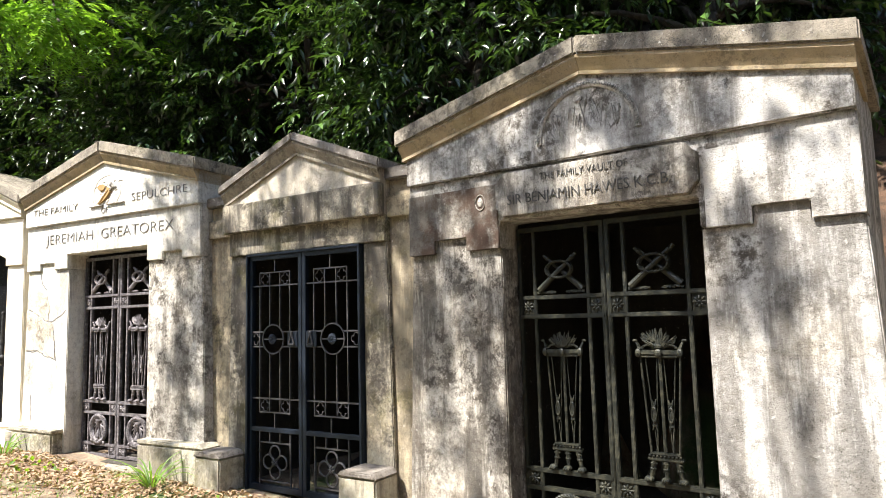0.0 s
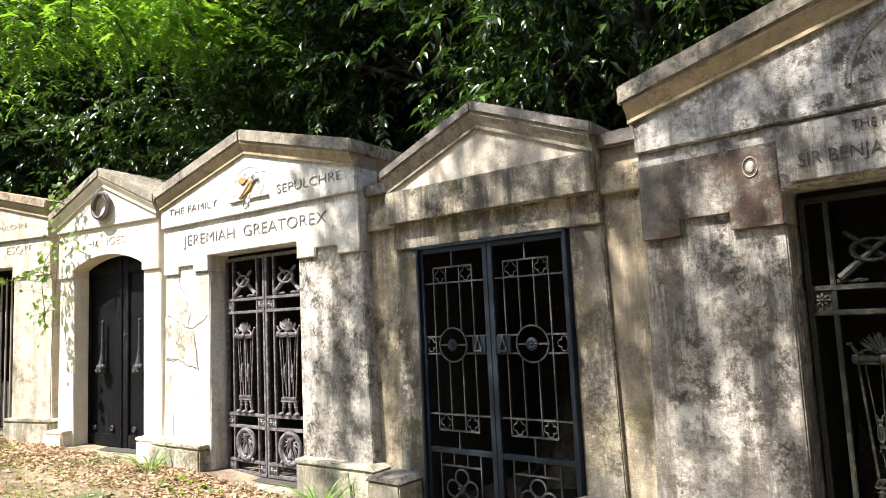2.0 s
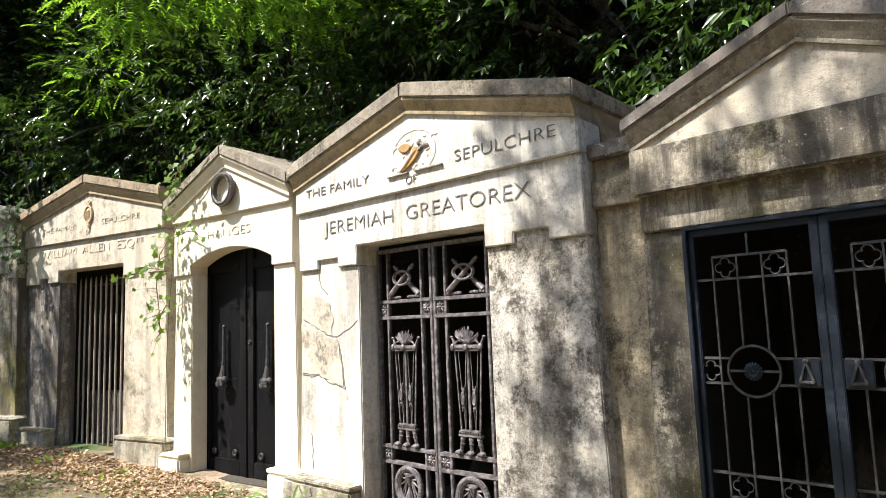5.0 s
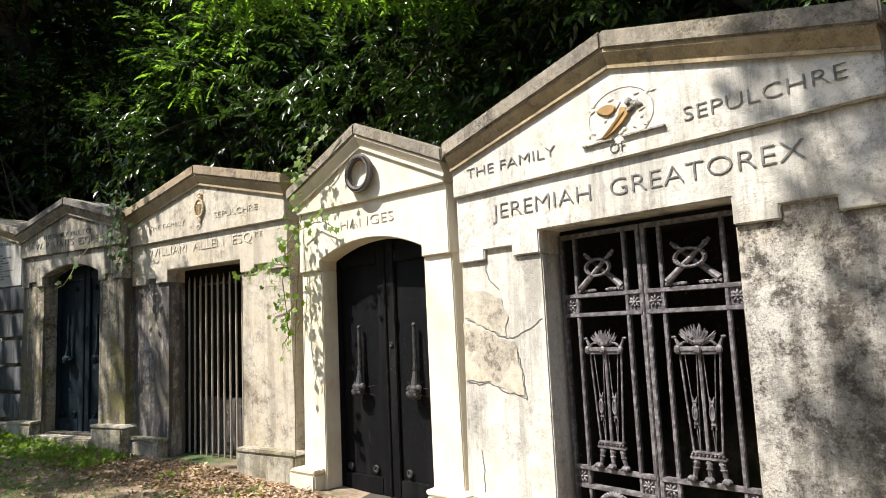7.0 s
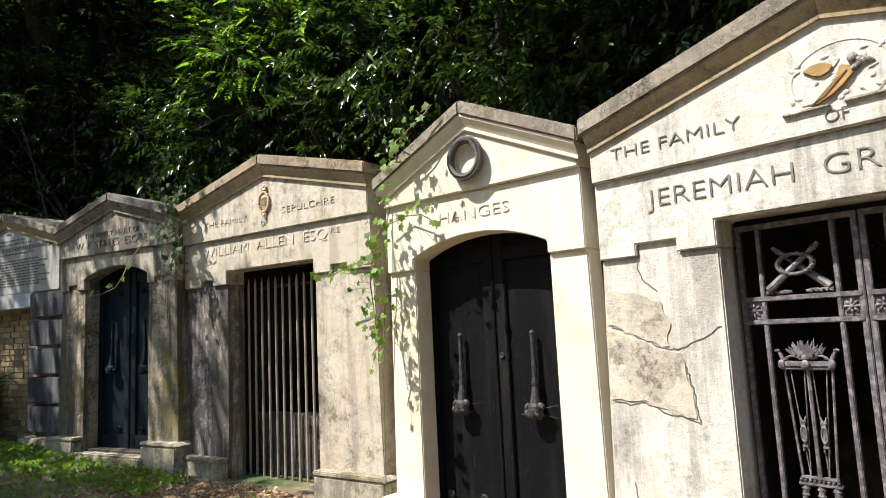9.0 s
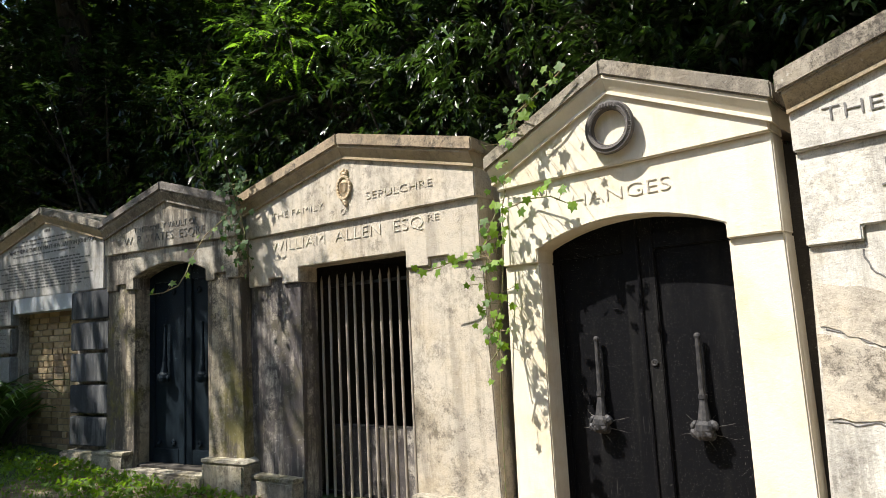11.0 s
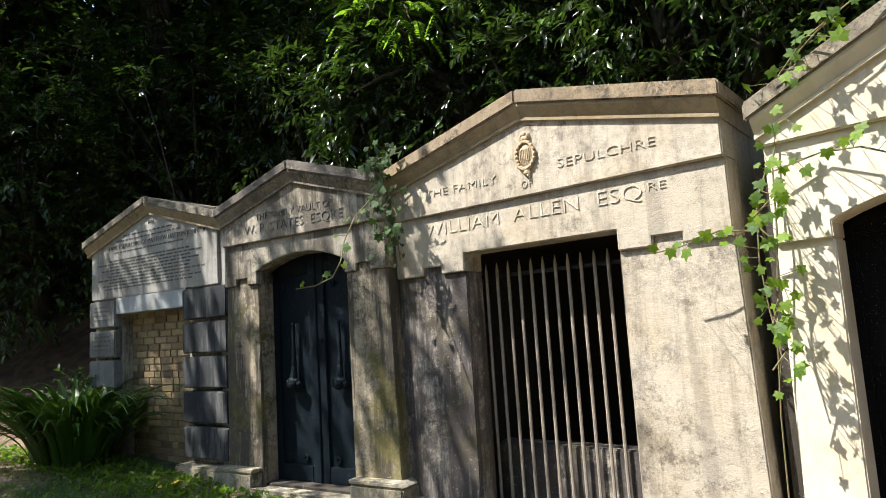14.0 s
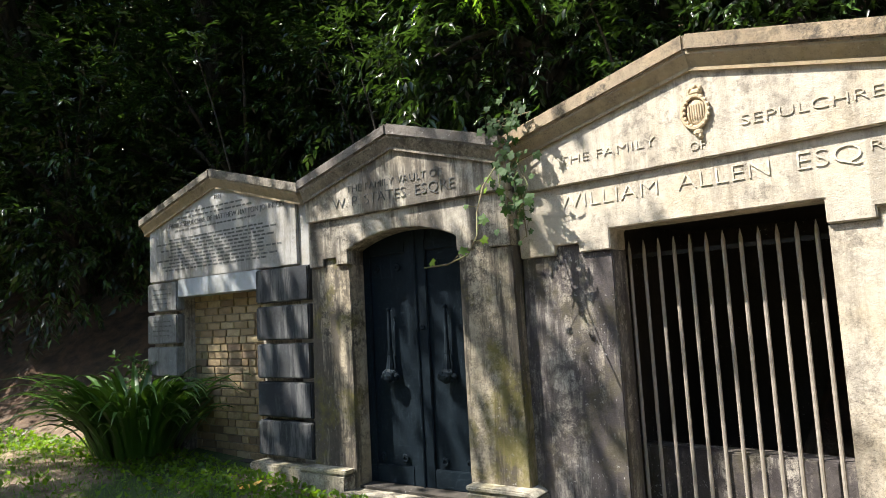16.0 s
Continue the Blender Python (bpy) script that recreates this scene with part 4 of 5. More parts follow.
def brick_mat():
    m = Mat("yellow_stock_brick", 0.92)
    base = m.mix(m.random(0.0, 1.0), (0.3, 0.21, 0.11), (0.5, 0.39, 0.22))
    oi = m.t.nodes.new("ShaderNodeObjectInfo")
    r = m.t.nodes.new("ShaderNodeMapRange")
    r.inputs[1].default_value, r.inputs[2].default_value = 0.8, 0.86
    m.link(oi.outputs["Random"], r.inputs[0])
    base = m.mix(m.times(r.outputs[0], 0.75), base, (0.12, 0.07, 0.05))
    base = m.mix(m.times(m.noise(14, 7, 0.7, lo=0.45, hi=0.65), 0.5), base, (0.15, 0.1, 0.06))
    m.colour(base)
    m.bump(m.noise(60, 6, 0.7, lo=0.3, hi=0.7), 0.5, 0.004)
    return m.mat


BRICK = brick_mat()
MORTAR = stone("mortar", (0.24, 0.2, 0.14), soot=0.3, streak=0.2)
part("mortar_bed", box(-0.72, 0.72, 0.175, 0.3, 0.2, 2.2, 0), MORTAR, TOMB_G)
infill = thing("brick_infill", SITE["g"] @ Matrix.Translation((0, 0.16, 0.42)), "yellow stock brick wall blocking the old doorway", "brick wall")
brick_me = {}
rng = random.Random(3)
for row in range(23):
    x = -0.70 - rng.uniform(0.0, 0.05) - (0.16 if row % 2 else 0.05)
    while x < 0.70:
        w = 0.215 if rng.random() < 0.72 else 0.102
        x1 = min(x + w, 0.71)
        x0 = max(x, -0.71)
        if x1 - x0 > 0.04:
            kkey = (round(x1 - x0, 2), rng.randrange(3))
            if kkey not in brick_me:
                bmx = box(-(x1 - x0) / 2, (x1 - x0) / 2, 0, 0.09, 0, 0.064, 0.004)
                for v in bmx.verts:
                    v.co += Vector((rng.uniform(-1, 1), rng.uniform(-1, 1), rng.uniform(-1, 1))) * 0.002
                me = bpy.data.meshes.new("brick")
                bmx.to_mesh(me)
                bmx.free()
                me.materials.append(BRICK)
                brick_me[kkey] = me
            b = new("brick", brick_me[kkey])
            b.parent = infill
            b.location = ((x0 + x1) / 2, rng.uniform(-0.006, 0.004), 0.076 * row)
        x += w + 0.011

# cracks in the rendered pier of the cream front
for pts in ([(-1.3, 1.585), (-1.18, 1.55), (-1.08, 1.5), (-0.95, 1.455), (-0.9, 1.45), (-0.78, 1.5), (-0.64, 1.57)], [(-1.32, 1.15), (-1.2, 1.14), (-1.12, 1.155), (-1.0, 1.1), (-0.9, 1.09), (-0.8, 1.05)],
            [(-0.86, 1.36), (-0.84, 1.28), (-0.82, 1.18), (-0.8, 1.05)], [(-1.22, 0.42), (-1.21, 0.56), (-1.23, 0.7)], [(-1.1, 1.95), (-1.08, 1.86), (-0.99, 1.78)]):
    bm = bmesh.new()
    for (xa, za), (xb, zb) in zip(pts, pts[1:]):
        n = 5
        prev = None
        for i in range(n + 1):
            xx = xa + (xb - xa) * i / n + (rng.uniform(-0.008, 0.008) if 0 < i < n else 0)
            zz = za + (zb - za) * i / n + (rng.uniform(-0.008, 0.008) if 0 < i < n else 0)
            if prev:
                rod((prev[0], 0.0255, prev[1]), (xx, 0.0255, zz), 0.0055, 0.004, 5, bm)
            prev = (xx, zz)
    part("crack", bm, LETTER_FADED, TOMB_C)

# rough patches where the render has come away
SPALL = stone("stone_spalled_render", (0.52, 0.465, 0.38), soot=0.6, streak=0.1, pale=0.3, patch=0.6)
rng = random.Random(41)
for pts in ([(-1.325, 1.8), (-1.15, 1.78), (-0.98, 1.73), (-0.93, 1.6), (-0.95, 1.46), (-1.08, 1.505), (-1.2, 1.56), (-1.325, 1.6)],
            [(-1.335, 1.56), (-1.18, 1.53), (-1.0, 1.45), (-0.88, 1.42), (-0.83, 1.24), (-0.81, 1.07), (-0.95, 1.1), (-1.12, 1.16), (-1.34, 1.16)]):
    ragged = []
    for (xa, za), (xb, zb) in zip(pts, pts[1:] + pts[:1]):
        for i in range(4):
            j = 0.0 if min(xa, xb) < -1.3 and abs(xa - xb) < 0.05 else 0.012
            ragged.append((xa + (xb - xa) * i / 4 + rng.uniform(-j, j), za + (zb - za) * i / 4 + rng.uniform(-j, j)))
    part("spalled_patch", prism(ragged, 0.0195, 0.04, 0), SPALL, TOMB_C, "rough tan patch of broken render")

# ---- ground and bank ----


def sheet(name, x0, x1, y0, y1, step, fz, mat, label, category):
    bm = bmesh.new()
    nx, ny = int((x1 - x0) / step), int((y1 - y0) / step)
    vs = [[bm.verts.new((x0 + step * i, y0 + step * j, fz(x0 + step * i, y0 + step * j))) for i in range(nx + 1)] for j in range(ny + 1)]
    for j in range(ny):
        for i in range(nx):
            bm.faces.new((vs[j][i], vs[j][i + 1], vs[j + 1][i + 1], vs[j + 1][i]))
    ob = part(name, bm, mat, None, "", True)
    return tagged(ob, label, category, kind="structure")


FRONT = [(SITE[k].translation.x, SITE[k].translation.y) for k in "abcdefg"]


def front_y(x):
    """Where the row of fronts stands at x."""
    pts = sorted(FRONT)
    pts = [(-40.0, pts[0][1] - 1.0)] + [(-13.6, pts[0][1] + 0.3)] + pts + [(3.5, 2.4), (12.0, -3.0)]
    for (xa, ya), (xb, yb) in zip(pts, pts[1:]):
        if xa <= x <= xb:
            return ya + (yb - ya) * (x - xa) / (xb - xa)
    return pts[0][1] if x < pts[0][0] else pts[-1][1]


def land_z(x, y):
    g = ground_z(max(-16.0, min(6.0, x)), y)
    d = y - front_y(x)
    g += 0.03 * noise.noise((x * 0.9, y * 0.9, 0.0))
    start = 2.3 if -13.4 < x < 3.5 else 0.2
    lift = 2.3 if -13.4 < x < 3.5 else 0.0
    if d > start:
        up = min(1.0, (d - start) / 0.3)
        g += up * lift + max(0.0, d - start - 0.3) * 0.75 + 0.25 * noise.noise((x * 0.5, y * 0.5, 3.0)) * up
    return min(g, 11.0)


m = Mat("leaf_litter_earth", 0.95)
c = m.mix(m.noise(3.0, 8, 0.7, rnd=False), (0.12, 0.085, 0.055), (0.32, 0.25, 0.17))
c = m.mix(m.noise(30, 6, 0.7, lo=0.52, hi=0.62, rnd=False), c, (0.2, 0.11, 0.07))
c = m.mix(m.noise(0.7, 6, 0.6, lo=0.5, hi=0.6, rnd=False), c, (0.05, 0.085, 0.02))
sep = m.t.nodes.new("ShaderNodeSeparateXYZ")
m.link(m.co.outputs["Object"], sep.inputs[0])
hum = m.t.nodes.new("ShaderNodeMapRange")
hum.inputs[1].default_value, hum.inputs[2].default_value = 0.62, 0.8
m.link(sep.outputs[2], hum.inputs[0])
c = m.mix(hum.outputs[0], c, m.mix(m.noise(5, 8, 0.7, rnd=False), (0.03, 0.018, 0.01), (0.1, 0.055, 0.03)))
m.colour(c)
m.bump(m.noise(40, 6, 0.7, lo=0.3, hi=0.7), 0.7, 0.02)
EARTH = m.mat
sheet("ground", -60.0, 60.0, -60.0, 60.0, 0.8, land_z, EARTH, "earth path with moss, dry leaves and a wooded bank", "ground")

# ---- plants ----


def leaf_mat(name, a, b, rough=0.35, trans=0.35, odd=1.0):
    """Thin leaves: gloss on top, some light through them."""
    m = Mat(name, rough)
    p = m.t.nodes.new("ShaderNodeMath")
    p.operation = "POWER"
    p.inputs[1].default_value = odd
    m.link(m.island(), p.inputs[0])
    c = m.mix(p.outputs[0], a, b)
    m.colour(c)
    tr = m.t.nodes.new("ShaderNodeBsdfTranslucent")
    m.link(m.mix(0.6, c, tuple(min(1.0, v * k) for v, k in zip(b, (2.3, 2.3, 1.1)))), tr.inputs[0])
    mx = m.t.nodes.new("ShaderNodeMixShader")
    mx.inputs[0].default_value = trans
    m.link(m.b.outputs[0], mx.inputs[1])
    m.link(tr.outputs[0], mx.inputs[2])
    m.link(mx.outputs[0], m.t.nodes["Material Output"].inputs[0])
    return m.mat


# Laurel: most leaves near black, few light; shade and glints put into the colour.
LEAF_LAUREL_SHADED = leaf_mat("leaf_laurel_shaded", (0.004, 0.01, 0.003), (0.075, 0.15, 0.03), 0.3, 0.15, 3.0)
LEAF_BRIGHT = leaf_mat("leaf_pinnate", (0.045, 0.12, 0.016), (0.16, 0.29, 0.03), 0.42, 0.42, 1.6)
LEAF_VINE = leaf_mat("leaf_vine", (0.03, 0.085, 0.01), (0.14, 0.24, 0.012), 0.6, 0.42)
LEAF_IVY = leaf_mat("leaf_ivy", (0.014, 0.04, 0.01), (0.045, 0.1, 0.018), 0.75, 0.25)
LEAF_STRAP = leaf_mat("leaf_strap", (0.025, 0.075, 0.014), (0.09, 0.18, 0.025), 0.35, 0.2)
LEAF_GRASS = leaf_mat("leaf_grass", (0.05, 0.12, 0.015), (0.14, 0.24, 0.03), 0.6, 0.35)
LEAF_DRY = leaf_mat("leaf_dry", (0.12, 0.065, 0.04), (0.42, 0.3, 0.19), 0.8, 0.1)
m = Mat("bark", 0.95)
m.colour(m.mix(m.noise(6, 8, 0.7, (1, 1, 0.25)), (0.02, 0.016, 0.012), (0.07, 0.055, 0.04)))
m.bump(m.noise(9, 8, 0.75, (1, 1, 0.2), lo=0.3, hi=0.7), 0.9, 0.03)
BARK = m.mat
m = Mat("vine_stem", 0.8)
m.colour(m.mix(m.noise(20, 4), (0.12, 0.14, 0.05), (0.2, 0.14, 0.08)))
STEM = m.mat


def unit(v):
    return v / np.maximum(1e-6, np.linalg.norm(v, axis=-1, keepdims=True))


def leaf_mesh(name, base, along, up, length, width, mat, parent, fold=0.25, droop=0.15, label="", kind=""):
    """Many pointed leaves, each two halves folded on the midrib. All arguments are arrays, a row a leaf."""
    n = len(base)
    along = unit(along)
    side = unit(np.cross(along, up))
    up = unit(np.cross(side, along))
    L, W = length[:, None], width[:, None]
    mid = base + along * L * 0.42
    tip = base + along * L - up * L * droop
    v = np.stack([base, mid + side * W * 0.5 + up * W * fold, tip, mid - side * W * 0.5 + up * W * fold, mid], 1).reshape(-1, 3)
    k = np.arange(n)[:, None] * 5
    tri = np.concatenate([k + 0, k + 4, k + 1, k + 1, k + 4, k + 2, k + 0, k + 3, k + 4, k + 4, k + 3, k + 2], 1).reshape(-1)
    me = bpy.data.meshes.new(name)
    me.vertices.add(len(v))
    me.vertices.foreach_set("co", v.astype(np.float32).ravel())
    nt = len(tri) // 3
    me.loops.add(len(tri))
    me.loops.foreach_set("vertex_index", tri.astype(np.int32))
    me.polygons.add(nt)
    me.polygons.foreach_set("loop_start", np.arange(0, nt * 3, 3, dtype=np.int32))
    me.polygons.foreach_set("loop_total", np.full(nt, 3, dtype=np.int32))
    me.update(calc_edges=True)
    me.materials.append(mat)
    ob = new(name, me)
    ob.parent = parent
    return tagged(ob, label=label, kind=kind)


def sprays(rs, centres, outward, per, twig, length, width):
    """Leafy twigs: per leaves along each twig, alternate, spreading."""
    n = len(centres)
    d = unit(outward + rs.normal(0, 0.45, (n, 3)))
    side = unit(np.cross(d, np.array([0, 0, 1.0]) + rs.normal(0, 0.3, (n, 3))))
    k = np.linspace(0, 1, per)
    base = centres[:, None, :] + d[:, None, :] * (k[None, :, None] * twig)
    s = np.where(np.arange(per) % 2 == 0, 1.0, -1.0)[None, :, None]
    al = d[:, None, :] * (0.55 + 0.5 * k[None, :, None]) + side[:, None, :] * s * 0.8 + rs.normal(0, 0.25, (n, per, 3)) - np.array([0, 0, 0.25])
    base, al = base.reshape(-1, 3), al.reshape(-1, 3)
    m = len(base)
    upv = np.tile(np.array([0, 0, 1.0]), (m, 1)) + rs.normal(0, 0.45, (m, 3))
    return base, al, upv, length * rs.uniform(0.65, 1.2, m), width * rs.uniform(0.75, 1.2, m)


def limb(bm, a, b, r0, r1, bend, seg=5, sides=7):
    """A tapering, bent limb."""
    a, b = Vector(a), Vector(b)
    pts = [a.lerp(b, i / seg) + Vector(bend) * math.sin(math.pi * i / seg) for i in range(seg + 1)]
    for i in range(seg):
        rod(pts[i], pts[i + 1], r0 + (r1 - r0) * i / seg, r0 + (r1 - r0) * (i + 1) / seg, sides, bm)
    return pts


def tree(x, y, z, crown, radii, n_spray, per, twig, length, width, mat, seed, label, category="tree", trunk_r=0.16, name="tree", clumps=26):
    """A tree on its trunk, with limbs that reach into clumps of leafy twigs."""
    rs = np.random.RandomState(seed)
    root = thing(name, pose(x, y, z), label, category)
    c = np.array(crown) - np.array((x, y, z))
    rad = np.array(radii)
    bm = bmesh.new()
    top = Vector(c) + Vector((0, 0, -0.2 * rad[2]))
    limb(bm, (0, 0, -0.4), top, trunk_r, trunk_r * 0.45, (rs.uniform(-0.3, 0.3), rs.uniform(-0.3, 0.3), 0), 6, 9)
    part("trunk", bm, BARK, root, smooth=True)
    p = unit(rs.normal(0, 1, (clumps, 3))) * (rs.uniform(0.35, 1.0, (clumps, 1)) ** 0.6) * rad + c
    bm = bmesh.new()
    for q in p[: min(clumps, 16)]:
        limb(bm, Vector((0, 0, 0)).lerp(top, rs.uniform(0.55, 1.0)), Vector(q), trunk_r * 0.35, 0.012, (0, 0, rs.uniform(0.0, 0.3)), 4, 6)
    part("limb", bm, BARK, root, smooth=True)
    cl = p[rs.randint(0, clumps, n_spray)]
    off = rs.normal(0, 1, (n_spray, 3)) * rad * 0.2
    ctr = cl + off
    out = unit(ctr - c) * 0.7 + unit(off) * 0.5 + np.array([0, 0, -0.25])
    leaf_mesh("crown", *sprays(rs, ctr, out, per, twig, length, width), mat, root)
    return root


# wooded bank behind the row
rng = random.Random(12)
LAUREL = "evergreen tree on the bank, glossy leaves darkened for shade"
for i, (x, dy, h, rx, rz) in enumerate([(3.0, 4.6, 5.4, 2.4, 2.6), (0.6, 4.2, 5.2, 2.4, 2.6), (-1.8, 3.9, 5.4, 2.2, 2.7), (-4.2, 4.1, 5.2, 2.3, 2.6), (-6.8, 4.0, 5.4, 2.4, 2.6),
                                        (-9.4, 3.7, 5.6, 2.4, 2.6), (-12.0, 4.0, 5.6, 2.5, 2.7), (-14.8, 3.4, 4.6, 2.5, 2.9), (-17.5, 2.4, 4.4, 2.6, 3.0), (-20.5, 0.5, 4.2, 2.6, 3.0),
                                        (-22.5, -3.0, 4.2, 2.8, 3.2)]):
    y = front_y(x) + dy
    tree(x, y, land_z(x, y), (x, y - 0.3, h), (rx, 1.7, rz), 1500, 11, 0.34, 0.15, 0.05, LEAF_LAUREL_SHADED, 40 + i, LAUREL)
# second rank, higher up
for i, x in enumerate((5.0, 1.5, -2.0, -5.5, -9.0, -12.5, -16.0, -19.5, -23.0)):
    y = front_y(x) + 7.6
    tree(x, y, land_z(x, y), (x, y, 8.0), (2.6, 2.0, 3.2), 1000, 9, 0.5, 0.26, 0.1, LEAF_LAUREL_SHADED, 70 + i, LAUREL, trunk_r=0.22)
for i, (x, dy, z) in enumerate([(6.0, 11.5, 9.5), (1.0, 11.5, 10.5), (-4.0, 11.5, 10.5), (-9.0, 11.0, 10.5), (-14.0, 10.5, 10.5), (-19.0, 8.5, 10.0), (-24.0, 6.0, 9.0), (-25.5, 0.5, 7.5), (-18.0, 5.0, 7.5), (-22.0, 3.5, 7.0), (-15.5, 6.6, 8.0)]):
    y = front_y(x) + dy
    tree(x, y, land_z(x, y), (x, y, z), (3.3, 1.8, 4.0), 1100, 9, 0.7, 0.4, 0.17, LEAF_LAUREL_SHADED, 170 + i, LAUREL, trunk_r=0.22)
# tall trees added so that their crowns, out of view, shade the bank
TALL = "tall broadleaf tree added to shade the bank, crown out of view"
for i, (x, dy, z) in enumerate([(2.5, 2.4, 10.5), (-1.2, 2.6, 10.8), (-4.6, 2.8, 10.8), (-8.2, 2.8, 10.9), (-11.8, 2.2, 10.8), (-15.4, 1.6, 10.6), (-19.0, 0.6, 10.2)]):
    y = front_y(x) + dy
    ty = y + 3.0
    tree(x, ty, land_z(x, ty), (x, y + 0.6, z), (2.6, 2.8, 1.5), 1700 if x > -7 else 380, 9, 0.7, 0.42, 0.19, LEAF_LAUREL_SHADED, 90 + i, TALL, trunk_r=0.28)
# wood added across the path, unseen, to block sky light behind the walker
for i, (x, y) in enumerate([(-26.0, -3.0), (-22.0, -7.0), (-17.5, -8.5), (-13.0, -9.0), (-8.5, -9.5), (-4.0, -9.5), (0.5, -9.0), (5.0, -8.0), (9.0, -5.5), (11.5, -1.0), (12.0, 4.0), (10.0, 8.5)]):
    tree(x, y, land_z(x, y), (x, y, 6.0), (3.2, 2.6, 5.0), 300, 8, 1.0, 0.75, 0.38, LEAF_LAUREL_SHADED, 230 + i, "tall unseen tree added across the path to block sky light", trunk_r=0.3, clumps=34)
# near-side trees, out of view, placed to dapple fronts outside the sun's gap
tree(-19.0, 1.5, ground_z(-16, 0), (-15.2, 6.0, 9.6), (2.7, 2.4, 1.4), 470, 9, 0.6, 0.24, 0.11, LEAF_BRIGHT, 112, "broadleaf tree beside the path, casting dappled shade", trunk_r=0.26)
tree(-17.0, -1.5, ground_z(-16, 0), (-13.8, 3.0, 9.6), (1.9, 1.5, 1.0), 360, 9, 0.6, 0.24, 0.11, LEAF_BRIGHT, 114, "broadleaf tree beside the path, casting dappled shade", trunk_r=0.24)


def open_tree(x, y, height, clumps, seed, label, trunk_r=0.2):
    """A tall tree with an open crown: each bough ends in a loose clump (x, y, radius, twigs)."""
    rs = np.random.RandomState(seed)
    z = ground_z(x, 0)
    root = thing("tree", pose(x, y, z), label, "tree")
    mid = np.mean([(c[0] - x, c[1] - y) for c in clumps], 0)
    top = Vector((mid[0] * 0.97, mid[1] * 0.97, height - z - 1.0))
    part("trunk", (lambda b: (limb(b, (0, 0, -0.4), top, trunk_r, trunk_r * 0.35, (0.3, -0.2, 0), 7, 9), b)[1])(bmesh.new()), BARK, root, smooth=True)
    ctr, out = [], []
    for cx, cy, r, n in clumps:
        q = Vector((cx - x, cy - y, height - z + rs.uniform(-0.15, 0.15)))
        part("limb", (lambda b: (limb(b, top * rs.uniform(0.8, 1.0), q, 0.02, 0.006, (0, 0, 0.25), 4, 6), b)[1])(bmesh.new()), BARK, root, smooth=True)
        o = rs.normal(0, 1, (n, 3)) * r * 0.55
        ctr.append(np.array(q) + o)
        out.append(unit(o) + np.array((0, 0, -0.2)))
    leaf_mesh("crown", *sprays(rs, np.concatenate(ctr), np.concatenate(out), 9, 0.3, 0.16, 0.085), LEAF_BRIGHT, root)
    return root


# Unseen crowns: clumps sit up the sun's line from the spots they shade.
open_tree(-2.0, -5.5, 9.4, [(-2.95, 1.29, 0.3, 12), (-2.58, 0.96, 0.28, 9), (-3.21, 1.12, 0.3, 7), (-3.49, 1.33, 0.25, 6), (-2.89, 0.88, 0.25, 8), (-4.03, 1.65, 0.3, 12),
                            (-2.59, 0.66, 0.25, 6), (-2.17, 0.55, 0.2, 4), (-2.8, 0.48, 0.22, 3), (-4.36, 1.43, 0.3, 12), (-4.72, 1.0, 0.22, 4)], 113,
          "slender broadleaf tree with an open crown, casting dappled shade", 0.16)
open_tree(-5.5, -4.5, 9.4, [(-5.73, 3.0, 0.3, 12), (-5.22, 2.69, 0.22, 9), (-4.65, 2.31, 0.22, 8), (-4.43, 2.45, 0.25, 9), (-6.33, 2.67, 0.3, 12), (-6.64, 2.48, 0.3, 12), (-4.78, 2.07, 0.25, 8), (-6.15, 2.0, 0.35, 10),
                            (-5.56, 2.37, 0.4, 14), (-5.95, 2.12, 0.4, 14), (-4.37, 1.96, 0.3, 10), (-6.28, 3.03, 0.25, 9), (-6.74, 2.68, 0.25, 9), (-6.73, 2.84, 0.15, 5),
                            (-7.07, 2.72, 0.18, 5), (-6.0, 3.41, 0.18, 5), (-6.26, 3.24, 0.18, 4), (-5.58, 3.15, 0.2, 6)], 111,
          "broadleaf tree with an open crown, casting dappled shade", 0.26)
open_tree(-20.5, -1.0, 9.5, [(-18.8, 5.2, 0.5, 9), (-18.2, 5.6, 0.5, 8), (-19.4, 4.9, 0.5, 10), (-18.4, 4.8, 0.5, 8), (-17.7, 5.3, 0.45, 6), (-19.0, 5.9, 0.5, 8), (-19.8, 5.5, 0.5, 10), (-18.9, 4.3, 0.4, 8)], 115,
          "broadleaf tree with an open crown, casting dappled shade", 0.22)



def pinnate(rs, tips, dirs, pairs, length, leaflet, w):
    """Feathery leaves: pairs of leaflets along a drooping stalk."""
    n = len(tips)
    d = unit(dirs)
    side = unit(np.cross(d, np.array([0, 0, 1.0]) + rs.normal(0, 0.25, (n, 3))))
    k = np.repeat(np.linspace(0.15, 1.0, pairs), 2)
    s = np.tile([1.0, -1.0], pairs)
    base = tips[:, None, :] + d[:, None, :] * k[None, :, None] * length - np.array([0, 0, 1.0]) * (k[None, :, None] ** 2) * length * 0.3
    al = side[:, None, :] * s[None, :, None] + d[:, None, :] * 0.35 - np.array([0, 0, 0.3])
    m = n * pairs * 2
    return base.reshape(-1, 3), al.reshape(-1, 3), np.tile(np.array([0, -0.3, 1.0]), (m, 1)) + rs.normal(0, 0.2, (m, 3)), leaflet * rs.uniform(0.8, 1.15, m), w * rs.uniform(0.85, 1.1, m)


